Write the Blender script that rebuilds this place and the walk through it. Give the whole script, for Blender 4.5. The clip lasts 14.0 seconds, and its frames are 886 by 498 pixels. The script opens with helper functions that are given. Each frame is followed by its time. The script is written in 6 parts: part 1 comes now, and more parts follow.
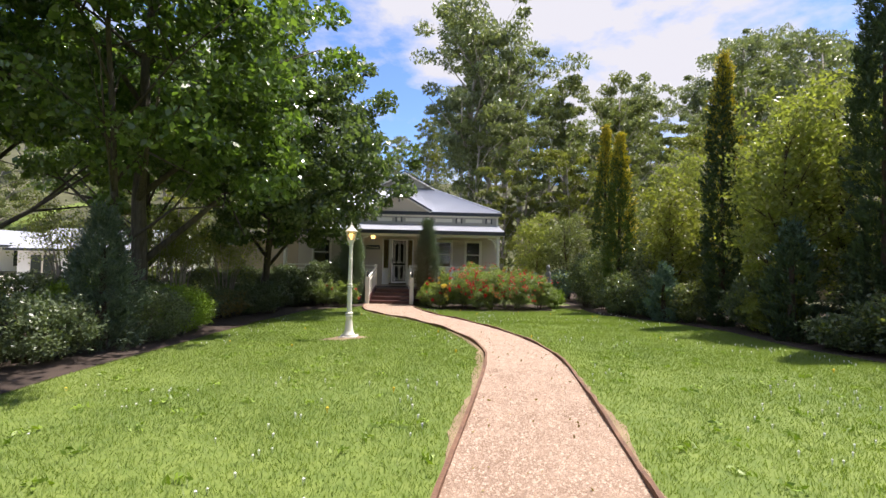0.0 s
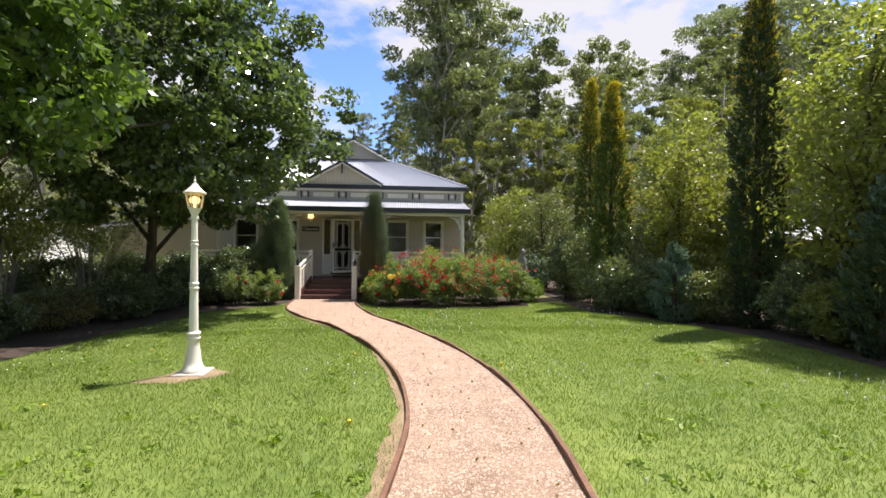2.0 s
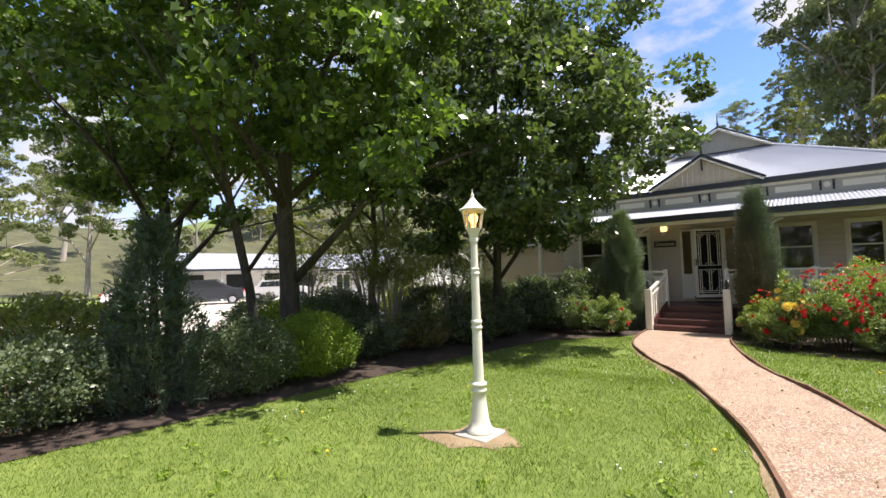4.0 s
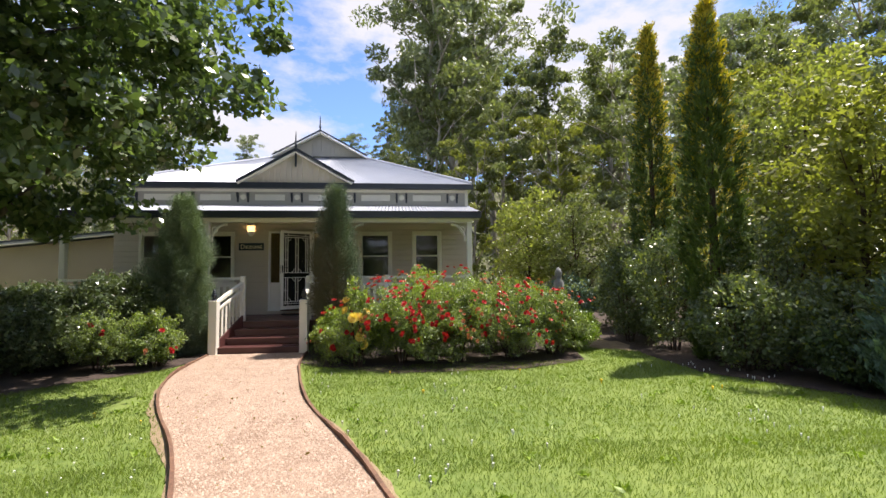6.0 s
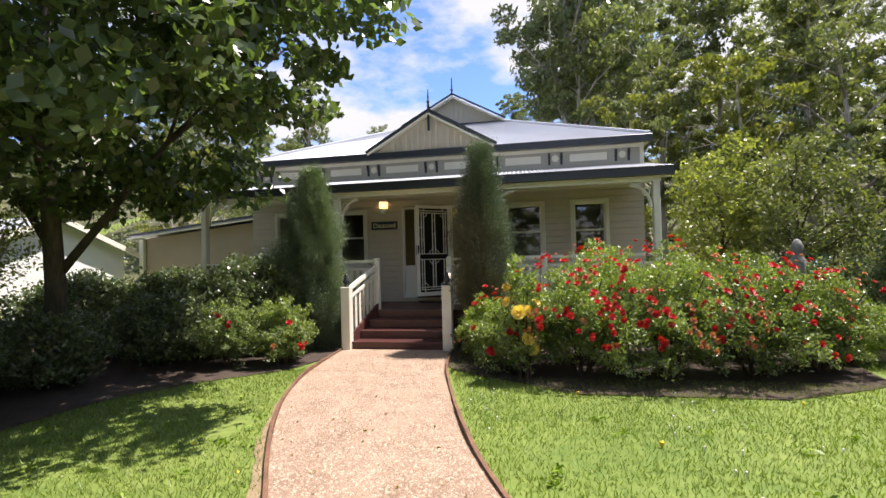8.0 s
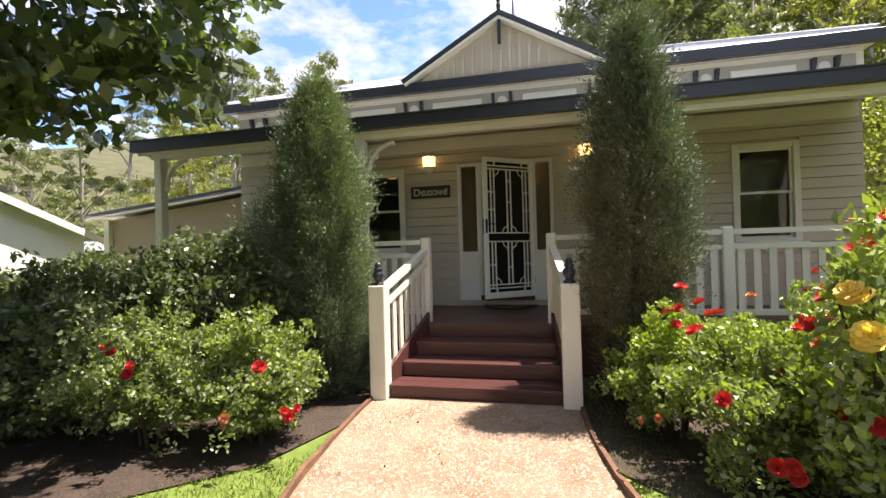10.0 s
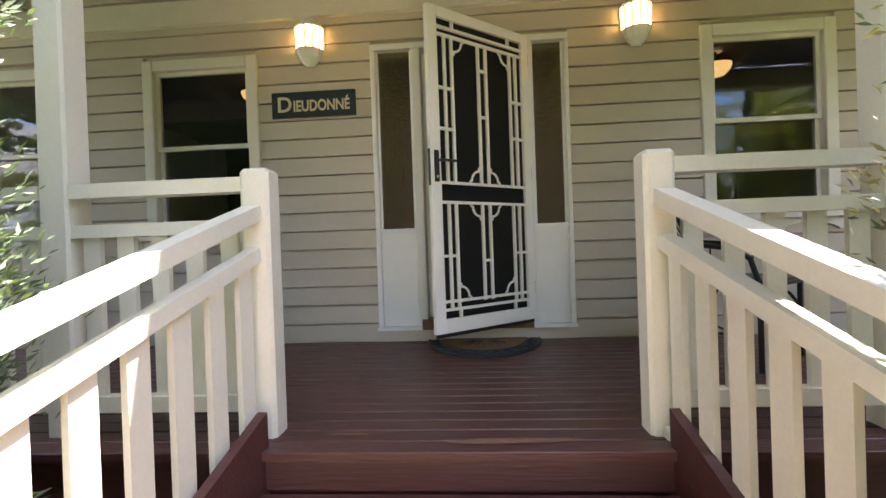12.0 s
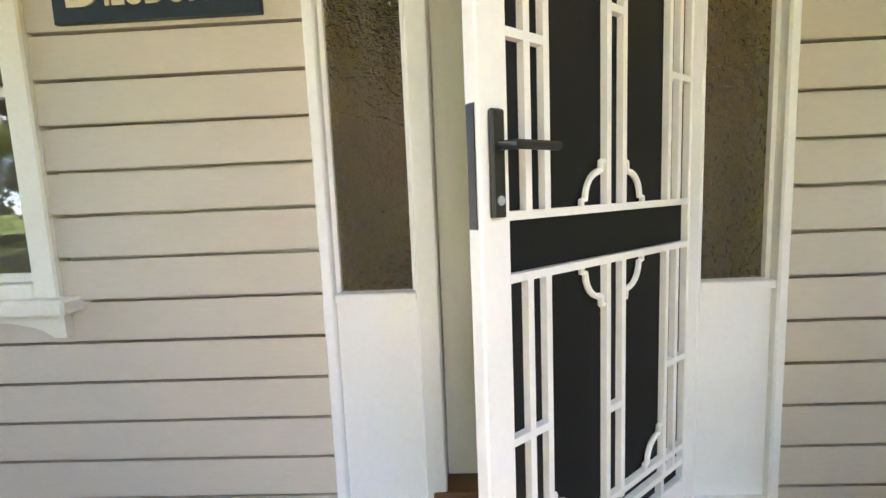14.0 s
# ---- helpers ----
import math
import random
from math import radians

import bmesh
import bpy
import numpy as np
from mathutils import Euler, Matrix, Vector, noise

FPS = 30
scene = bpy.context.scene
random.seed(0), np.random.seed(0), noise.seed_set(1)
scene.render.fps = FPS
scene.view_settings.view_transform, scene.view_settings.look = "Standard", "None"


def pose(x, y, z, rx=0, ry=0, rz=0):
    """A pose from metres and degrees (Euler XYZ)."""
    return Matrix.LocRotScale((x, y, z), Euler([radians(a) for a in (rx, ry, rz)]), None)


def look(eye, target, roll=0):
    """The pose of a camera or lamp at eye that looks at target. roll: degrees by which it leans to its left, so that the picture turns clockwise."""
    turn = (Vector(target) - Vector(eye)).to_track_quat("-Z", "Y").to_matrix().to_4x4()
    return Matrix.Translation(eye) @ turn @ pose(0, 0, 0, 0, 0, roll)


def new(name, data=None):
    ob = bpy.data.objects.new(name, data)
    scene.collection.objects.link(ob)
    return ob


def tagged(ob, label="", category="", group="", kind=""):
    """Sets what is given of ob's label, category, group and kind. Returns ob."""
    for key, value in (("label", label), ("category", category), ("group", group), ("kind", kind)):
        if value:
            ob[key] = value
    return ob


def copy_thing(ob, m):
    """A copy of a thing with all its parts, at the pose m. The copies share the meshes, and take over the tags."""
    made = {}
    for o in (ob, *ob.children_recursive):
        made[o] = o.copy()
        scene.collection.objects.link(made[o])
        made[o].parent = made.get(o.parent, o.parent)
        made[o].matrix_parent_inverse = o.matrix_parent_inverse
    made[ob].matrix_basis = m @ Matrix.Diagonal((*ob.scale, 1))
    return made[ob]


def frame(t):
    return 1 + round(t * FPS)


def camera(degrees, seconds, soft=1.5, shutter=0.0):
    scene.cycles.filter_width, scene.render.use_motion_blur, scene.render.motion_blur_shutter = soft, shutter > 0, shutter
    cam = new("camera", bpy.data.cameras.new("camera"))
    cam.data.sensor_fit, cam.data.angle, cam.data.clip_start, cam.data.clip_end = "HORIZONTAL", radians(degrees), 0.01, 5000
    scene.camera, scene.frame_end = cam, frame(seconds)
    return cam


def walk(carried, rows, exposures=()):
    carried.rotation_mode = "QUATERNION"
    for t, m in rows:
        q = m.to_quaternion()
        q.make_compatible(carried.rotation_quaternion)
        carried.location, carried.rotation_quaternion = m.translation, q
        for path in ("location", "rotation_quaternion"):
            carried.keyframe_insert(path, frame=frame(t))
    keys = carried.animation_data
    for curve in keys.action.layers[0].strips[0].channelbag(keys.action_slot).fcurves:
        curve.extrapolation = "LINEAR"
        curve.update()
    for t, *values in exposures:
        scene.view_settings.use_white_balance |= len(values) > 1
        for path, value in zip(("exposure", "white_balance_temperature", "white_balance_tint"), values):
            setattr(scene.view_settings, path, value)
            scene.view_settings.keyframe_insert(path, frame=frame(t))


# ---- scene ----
cam = camera(89.5, 14.0)
PATH = [
    (0, (1.544, 0.352, 1.753), (1.594, 2.351, 1.809), 1.2),
    (0.5, (1.75, 1.279, 1.74), (2.034, 3.258, 1.761), 1.3),
    (1, (1.995, 2.15, 1.755), (2.378, 4.112, 1.827), 1.3),
    (1.5, (2.204, 3.007, 1.745), (2.542, 4.977, 1.795), 1.2),
    (2, (2.353, 3.814, 1.726), (2.525, 5.807, 1.717), 0.7),
    (2.5, (2.362, 4.354, 1.771), (1.867, 6.291, 1.813), -0.1),
    (2.7, (2.327, 4.494, 1.787), (1.546, 6.335, 1.828), 0.0),
    (4.8, (2.499, 6.813, 1.746), (1.2, 8.331, 1.848), -1.8),
    (5, (2.549, 7.103, 1.747), (1.456, 8.775, 1.847), -1.6),
    (5.5, (2.727, 7.972, 1.675), (2.285, 9.92, 1.776), -1.2),
    (6, (2.744, 8.847, 1.57), (2.932, 10.835, 1.683), -0.6),
    (6.5, (2.701, 9.486, 1.514), (3.224, 11.416, 1.554), -0.4),
    (7, (2.551, 10.015, 1.51), (2.937, 11.977, 1.523), -0.7),
    (7.5, (2.336, 10.474, 1.525), (2.36, 12.473, 1.584), -1.0),
    (8, (2.077, 10.947, 1.513), (1.713, 12.913, 1.561), -1.5),
    (8.2, (1.967, 11.163, 1.52), (1.508, 13.109, 1.556), -1.6),
    (10.3, (0.456, 14.762, 1.352), (0.002, 16.709, 1.37), -1.6),
    (10.5, (0.392, 15.112, 1.346), (0.027, 17.079, 1.333), -1.6),
    (11, (0.266, 15.978, 1.326), (0.03, 17.964, 1.304), -1.6),
    (11.5, (0.165, 16.877, 1.29), (-0.032, 18.867, 1.309), -1.8),
    (12, (-0.012, 17.720, 1.262), (-0.149, 19.716, 1.249), -2.0),
    (12.5, (-0.19, 18.517, 1.248), (-0.252, 20.515, 1.305), -2.0),
    (13, (-0.234, 19.003, 1.395), (-0.198, 21.002, 1.346), -2.2),
    (13.5, (-0.225, 19.298, 1.532), (-0.298, 21.289, 1.367), -2.3),
    (14, (-0.287, 19.588, 1.692), (-0.360, 21.573, 1.458), -2.4),
]
walk(cam, [(t, look(eye, target, roll)) for t, eye, target, roll in PATH],
     [(0, 1.0, 6450, 19), (4.8, 1.1, 6500, 18), (8.2, 1.2, 6550, 18), (10.3, 1.75, 6950, 19), (11, 2.25, 6950, 20), (12, 3.05, 6600, 21), (12.5, 3.5, 6350, 21), (13, 4.15, 6500, 22), (14, 4.2, 6450, 23)])

# ---- light: high summer sun from behind the house, blue sky with white clouds ----
SUN_DIR = Vector((0.38, 0.19, 1.0)).normalized()
elev, azim = math.asin(SUN_DIR.z), math.atan2(SUN_DIR.x, SUN_DIR.y)
sun = new("sun", bpy.data.lights.new("sun", "SUN"))
sun.data.energy, sun.data.angle, sun.data.color = 4.6, radians(0.55), (1.0, 0.95, 0.86)
sun.matrix_world = look(SUN_DIR * 50, (0, 0, 0))

world = bpy.data.worlds.new("sky")
scene.world = world
world.use_nodes = True
wn, wl = world.node_tree.nodes, world.node_tree.links
wn.clear()
sky = wn.new("ShaderNodeTexSky")
sky.sky_type, sky.sun_disc, sky.sun_elevation, sky.sun_rotation = "NISHITA", False, elev, azim
sky.air_density, sky.dust_density, sky.ozone_density = 0.75, 0.0, 7.0
coord = wn.new("ShaderNodeTexCoord")
cmap = wn.new("ShaderNodeMapping")
cmap.inputs["Scale"].default_value = (1.0, 1.0, 2.2)
cmap.inputs["Location"].default_value = (0.35, 0.1, 0.0)
cnoise = wn.new("ShaderNodeTexNoise")
cnoise.inputs["Scale"].default_value, cnoise.inputs["Detail"].default_value, cnoise.inputs["Roughness"].default_value = 2.6, 9.0, 0.6
cramp = wn.new("ShaderNodeValToRGB")
cramp.color_ramp.elements[0].position, cramp.color_ramp.elements[1].position = 0.435, 0.56
cmix = wn.new("ShaderNodeMix")
cmix.data_type = "RGBA"
cmix.inputs[7].default_value = (3.0, 3.08, 3.2, 1)
bg = wn.new("ShaderNodeBackground")
bg.inputs["Strength"].default_value = 0.14
wo = wn.new("ShaderNodeOutputWorld")
wl.new(coord.outputs["Generated"], cmap.inputs["Vector"])
wl.new(cmap.outputs["Vector"], cnoise.inputs["Vector"])
wl.new(cnoise.outputs["Fac"], cramp.inputs["Fac"])
wl.new(cramp.outputs["Color"], cmix.inputs[0])
wl.new(sky.outputs["Color"], cmix.inputs[6])
wl.new(cmix.outputs[2], bg.inputs["Color"])
wl.new(bg.outputs["Background"], wo.inputs["Surface"])


# ---- materials ----
def mat(name, col, rough=0.6, metal=0.0, var=0.25, scale=6.0, bump=0.0, bscale=60.0, grain=(1, 1, 1), rand=0.0, island=0.0, spec=0.5, col2=None, translucent=0.0):
    """Painted, grown or mineral surface: colour broken up at two scales, fine relief."""
    m = bpy.data.materials.new(name)
    m.use_nodes = True
    n, l = m.node_tree.nodes, m.node_tree.links
    p = n["Principled BSDF"]
    p.inputs["Roughness"].default_value, p.inputs["Metallic"].default_value = rough, metal
    p.inputs["Specular IOR Level"].default_value = spec
    tc = n.new("ShaderNodeTexCoord")
    mp = n.new("ShaderNodeMapping")
    mp.inputs["Scale"].default_value = grain
    l.new(tc.outputs["Object"], mp.inputs["Vector"])
    a, b = n.new("ShaderNodeTexNoise"), n.new("ShaderNodeTexNoise")
    a.inputs["Scale"].default_value, a.inputs["Detail"].default_value = scale, 4
    b.inputs["Scale"].default_value, b.inputs["Detail"].default_value = bscale, 3
    l.new(mp.outputs["Vector"], a.inputs["Vector"])
    l.new(mp.outputs["Vector"], b.inputs["Vector"])
    add = n.new("ShaderNodeMath")
    add.operation = "ADD"
    l.new(a.outputs["Fac"], add.inputs[0])
    l.new(b.outputs["Fac"], add.inputs[1])
    last = add
    for source, amount in ((("ShaderNodeObjectInfo", "Random"), rand), (("ShaderNodeNewGeometry", "Random Per Island"), island)):
        if amount:
            o = n.new(source[0])
            mul = n.new("ShaderNodeMath")
            mul.operation = "MULTIPLY_ADD"
            l.new(o.outputs[source[1]], mul.inputs[0])
            mul.inputs[1].default_value = amount
            l.new(last.outputs[0], mul.inputs[2])
            last = mul
    mr = n.new("ShaderNodeMapRange")
    mr.inputs["From Min"].default_value, mr.inputs["From Max"].default_value = 0.65, 1.35 + rand + island
    l.new(last.outputs[0], mr.inputs["Value"])
    mx = n.new("ShaderNodeMix")
    mx.data_type = "RGBA"
    c2 = col2 or tuple(c * (1 + var) for c in col)
    c1 = col if col2 else tuple(c * (1 - var) for c in col)
    mx.inputs[6].default_value, mx.inputs[7].default_value = (*c1, 1), (*c2, 1)
    l.new(mr.outputs["Result"], mx.inputs[0])
    l.new(mx.outputs[2], p.inputs["Base Color"])
    if bump:
        bp = n.new("ShaderNodeBump")
        bp.inputs["Strength"].default_value, bp.inputs["Distance"].default_value = bump, 0.02
        l.new(b.outputs["Fac"], bp.inputs["Height"])
        l.new(bp.outputs["Normal"], p.inputs["Normal"])
    if translucent:
        t, ms = n.new("ShaderNodeBsdfTranslucent"), n.new("ShaderNodeMixShader")
        g = n.new("ShaderNodeMix")
        g.data_type, g.blend_type = "RGBA", "MULTIPLY"
        g.inputs[0].default_value = 1.0
        g.inputs[7].default_value = (1.3, 1.45, 0.5, 1)
        l.new(mx.outputs[2], g.inputs[6])
        l.new(g.outputs[2], t.inputs["Color"])
        ms.inputs[0].default_value = translucent
        l.new(p.outputs[0], ms.inputs[1])
        l.new(t.outputs[0], ms.inputs[2])
        l.new(ms.outputs[0], n["Material Output"].inputs["Surface"])
    return m


def leafmat(name, c1, c2, rough=0.42, tr=0.3, spec=0.5):
    return mat(name, c1, rough, col2=c2, scale=0.6, bscale=5, island=0.9, rand=0.15, translucent=tr, spec=spec)


def glow(name, col, strength):
    m = bpy.data.materials.new(name)
    m.use_nodes = True
    p = m.node_tree.nodes["Principled BSDF"]
    p.inputs["Base Color"].default_value = (*col, 1)
    p.inputs["Emission Color"].default_value = (*col, 1)
    p.inputs["Emission Strength"].default_value = strength
    p.inputs["Roughness"].default_value = 0.3
    return m


def glassmat(name, rough=0.0, tint=(0.9, 0.93, 0.92), wave=0.0, wscale=45):
    m = bpy.data.materials.new(name)
    m.use_nodes = True
    n, l = m.node_tree.nodes, m.node_tree.links
    p = n["Principled BSDF"]
    p.inputs["Base Color"].default_value = (*tint, 1)
    p.inputs["Roughness"].default_value = rough
    p.inputs["Transmission Weight"].default_value = 1.0
    p.inputs["IOR"].default_value = 1.5
    if wave:
        tc, b, bp = n.new("ShaderNodeTexCoord"), n.new("ShaderNodeTexNoise"), n.new("ShaderNodeBump")
        b.inputs["Scale"].default_value, b.inputs["Detail"].default_value = wscale, 2
        bp.inputs["Strength"].default_value, bp.inputs["Distance"].default_value = wave, 0.02
        l.new(tc.outputs["Object"], b.inputs["Vector"])
        l.new(b.outputs["Fac"], bp.inputs["Height"])
        l.new(bp.outputs["Normal"], p.inputs["Normal"])
    return m


M_BOARD = mat("weatherboard_paint", (0.56, 0.50, 0.40), 0.55, var=0.05, scale=3, bump=0.06, bscale=90, grain=(0.25, 1, 1), rand=0.12)
M_CREAM = mat("cream_paint", (0.78, 0.75, 0.64), 0.45, var=0.05, scale=5, bump=0.04, bscale=70, rand=0.1)
M_WHITE = mat("white_gloss_paint", (0.82, 0.82, 0.79), 0.35, var=0.03, scale=5, bump=0.03)
M_GREY = mat("frieze_paint", (0.42, 0.40, 0.34), 0.55, var=0.06, scale=4, bump=0.05)
M_DARK = mat("charcoal_paint", (0.028, 0.033, 0.042), 0.35, var=0.2, scale=5)
M_ROOF = mat("zinc_roof", (0.42, 0.44, 0.48), 0.42, metal=0.3, var=0.1, scale=0.8, bump=0.02, rand=0.15)
M_UNDER = mat("sheet_underside", (0.36, 0.35, 0.32), 0.5, var=0.1, scale=2)
M_DECK = mat("oxblood_deck_stain", (0.062, 0.022, 0.020), 0.36, scale=4, bump=0.15, bscale=30, grain=(0.2, 3, 3), rand=0.5, col2=(0.115, 0.046, 0.040))
M_WORN = mat("worn_stain", (0.13, 0.05, 0.04), 0.5, scale=9, grain=(0.25, 2, 2), col2=(0.30, 0.19, 0.13), bump=0.1)
M_IRON = mat("black_iron", (0.014, 0.015, 0.018), 0.4, metal=0.4, var=0.3, scale=20, bump=0.1)
M_BLACK = mat("black_hardware", (0.01, 0.01, 0.012), 0.3, var=0.1)
M_NAVY = mat("sign_paint", (0.018, 0.030, 0.045), 0.4, var=0.15, scale=10)
M_LETTER = mat("letter_gold", (0.70, 0.62, 0.42), 0.4, var=0.08)
M_RUBBER = mat("mat_rubber", (0.012, 0.022, 0.028), 0.55, var=0.3, scale=30, bump=0.2)
M_COIR = mat("mat_coir", (0.20, 0.11, 0.05), 0.95, var=0.4, scale=40, bump=0.6, bscale=300)
M_THRESH = mat("timber_threshold", (0.16, 0.075, 0.03), 0.5, var=0.3, scale=8, grain=(0.3, 3, 3))
M_GLASS = glassmat("window_glass")
# Olive tint puts the garden's reflection and hall tone into the glass colour
M_RIPPLE = glassmat("rippled_glass_reflection_tint", 0.02, (0.58, 0.56, 0.28), 1.0, 42)
M_MESH = mat("security_mesh", (0.008, 0.009, 0.010), 0.6, spec=0.2, var=0.1, scale=300)
M_WARM = glow("lamp_glow", (1.0, 0.62, 0.22), 1.6)
M_BOWL = glow("ceiling_lamp_glow", (1.0, 0.62, 0.22), 0.12)
M_HALLGLOW = glow("hall_lamp_glow", (1.0, 0.68, 0.30), 1.0)
# Near-black colour stands in for the low light inside the rooms
M_ROOM = mat("darkened_room_wall", (0.040, 0.036, 0.032), 0.8, var=0.1)
M_HALL = mat("hall_paint", (0.50, 0.42, 0.26), 0.7, var=0.08, scale=2)
M_SOIL = mat("mulch", (0.050, 0.034, 0.024), 0.95, scale=5, var=0.5, bump=0.8, bscale=50)
M_GRAVEL = mat("pink_gravel", (0.20, 0.125, 0.078), 0.9, scale=3.0, bscale=140, bump=0.9, col2=(0.42, 0.30, 0.21))
M_PEBBLE = mat("pebble", (0.16, 0.10, 0.062), 0.85, island=1.0, col2=(0.58, 0.45, 0.34), scale=8)
M_EDGE = mat("rusty_edging", (0.075, 0.038, 0.022), 0.75, scale=7, col2=(0.22, 0.11, 0.06), bump=0.3)
M_DIRT = mat("dry_dirt", (0.17, 0.12, 0.065), 0.95, scale=4, col2=(0.32, 0.24, 0.14), bump=0.5, bscale=70)
M_LAWN = mat("lawn_sheet", (0.075, 0.125, 0.016), 0.9, scale=0.45, bscale=9, col2=(0.17, 0.22, 0.04), bump=0.4)
M_BLADE = mat("grass_blade", (0.075, 0.13, 0.018), 0.5, scale=0.5, bscale=2.6, island=0.7, col2=(0.27, 0.335, 0.07), translucent=0.38)
M_CLOVER = mat("clover_flower", (0.75, 0.75, 0.68), 0.8, var=0.1)
M_DANDELION = mat("dandelion_flower", (0.80, 0.55, 0.02), 0.7, var=0.1)
M_BARK = mat("dark_bark", (0.045, 0.036, 0.028), 0.9, scale=6, col2=(0.13, 0.11, 0.09), bump=0.8, bscale=25, grain=(1, 1, 0.25))
M_GUM = mat("gum_bark", (0.20, 0.17, 0.14), 0.8, scale=1.5, col2=(0.52, 0.47, 0.41), bump=0.3, bscale=8, grain=(1, 1, 0.2))
M_TWIG = mat("dead_twig", (0.07, 0.045, 0.03), 0.9, var=0.4, scale=9)
L_MAPLE = leafmat("broad_leaf", (0.045, 0.085, 0.028), (0.190, 0.285, 0.065), 0.28, 0.45, 0.85)
L_MAPLE2 = leafmat("broad_leaf_bluish", (0.042, 0.072, 0.036), (0.175, 0.230, 0.105), 0.27, 0.46, 0.9)
L_GUM = leafmat("gum_leaf", (0.095, 0.122, 0.075), (0.29, 0.32, 0.18), 0.42, 0.34)
L_WOOD = leafmat("woodland_leaf", (0.085, 0.112, 0.055), (0.25, 0.27, 0.115), 0.5, 0.36)
L_WOOD2 = leafmat("woodland_leaf_yellow", (0.098, 0.121, 0.031), (0.31, 0.31, 0.084), 0.5, 0.45)
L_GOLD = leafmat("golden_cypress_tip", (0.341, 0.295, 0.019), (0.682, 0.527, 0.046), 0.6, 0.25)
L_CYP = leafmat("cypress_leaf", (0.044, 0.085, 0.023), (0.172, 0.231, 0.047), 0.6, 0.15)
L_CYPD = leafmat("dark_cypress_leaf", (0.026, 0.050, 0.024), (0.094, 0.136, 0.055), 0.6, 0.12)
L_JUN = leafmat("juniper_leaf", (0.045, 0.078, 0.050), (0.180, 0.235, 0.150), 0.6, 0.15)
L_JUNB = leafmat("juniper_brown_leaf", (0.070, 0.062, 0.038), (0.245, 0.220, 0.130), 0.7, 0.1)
# Paler copy of the juniper leaf, for foliage coloured as if sunlit
L_JUNT = leafmat("juniper_sunlit_leaf", (0.080, 0.125, 0.070), (0.235, 0.300, 0.175), 0.6, 0.2)
L_BLUE = leafmat("blue_conifer_leaf", (0.054, 0.101, 0.078), (0.186, 0.279, 0.217), 0.6, 0.15)
L_ROSE = leafmat("rose_leaf", (0.043, 0.079, 0.028), (0.348, 0.400, 0.194), 0.4, 0.3)
L_ROSEY = leafmat("young_rose_leaf", (0.150, 0.225, 0.035), (0.390, 0.470, 0.095), 0.42, 0.35)
L_SHRUB = leafmat("glossy_shrub_leaf", (0.042, 0.068, 0.036), (0.226, 0.269, 0.139), 0.28, 0.26)
L_BOX = leafmat("clipped_leaf", (0.093, 0.171, 0.019), (0.310, 0.419, 0.046), 0.5, 0.3)
L_LIGHT = leafmat("airy_leaf", (0.135, 0.172, 0.050), (0.345, 0.350, 0.120), 0.34, 0.48)
L_BRONZE = leafmat("bronze_leaf", (0.155, 0.093, 0.039), (0.372, 0.279, 0.093), 0.5, 0.3)
M_PETAL = mat("red_petal", (0.34, 0.012, 0.02), 0.5, col2=(0.62, 0.04, 0.04), scale=20, rand=0.5, translucent=0.2)
M_YPETAL = mat("yellow_petal", (0.75, 0.52, 0.06), 0.5, col2=(0.9, 0.72, 0.25), scale=20, translucent=0.2)
M_STONE = mat("grey_stone", (0.22, 0.22, 0.21), 0.85, var=0.35, scale=9, bump=0.4)
M_YARD = mat("pale_yard_gravel", (0.52, 0.47, 0.40), 0.95, var=0.15, scale=1.5, bump=0.4)
M_TAN = mat("tan_paint", (0.36, 0.285, 0.195), 0.6, var=0.06, scale=2)
M_CONC = mat("concrete", (0.45, 0.42, 0.36), 0.9, var=0.15, scale=8, bump=0.3)


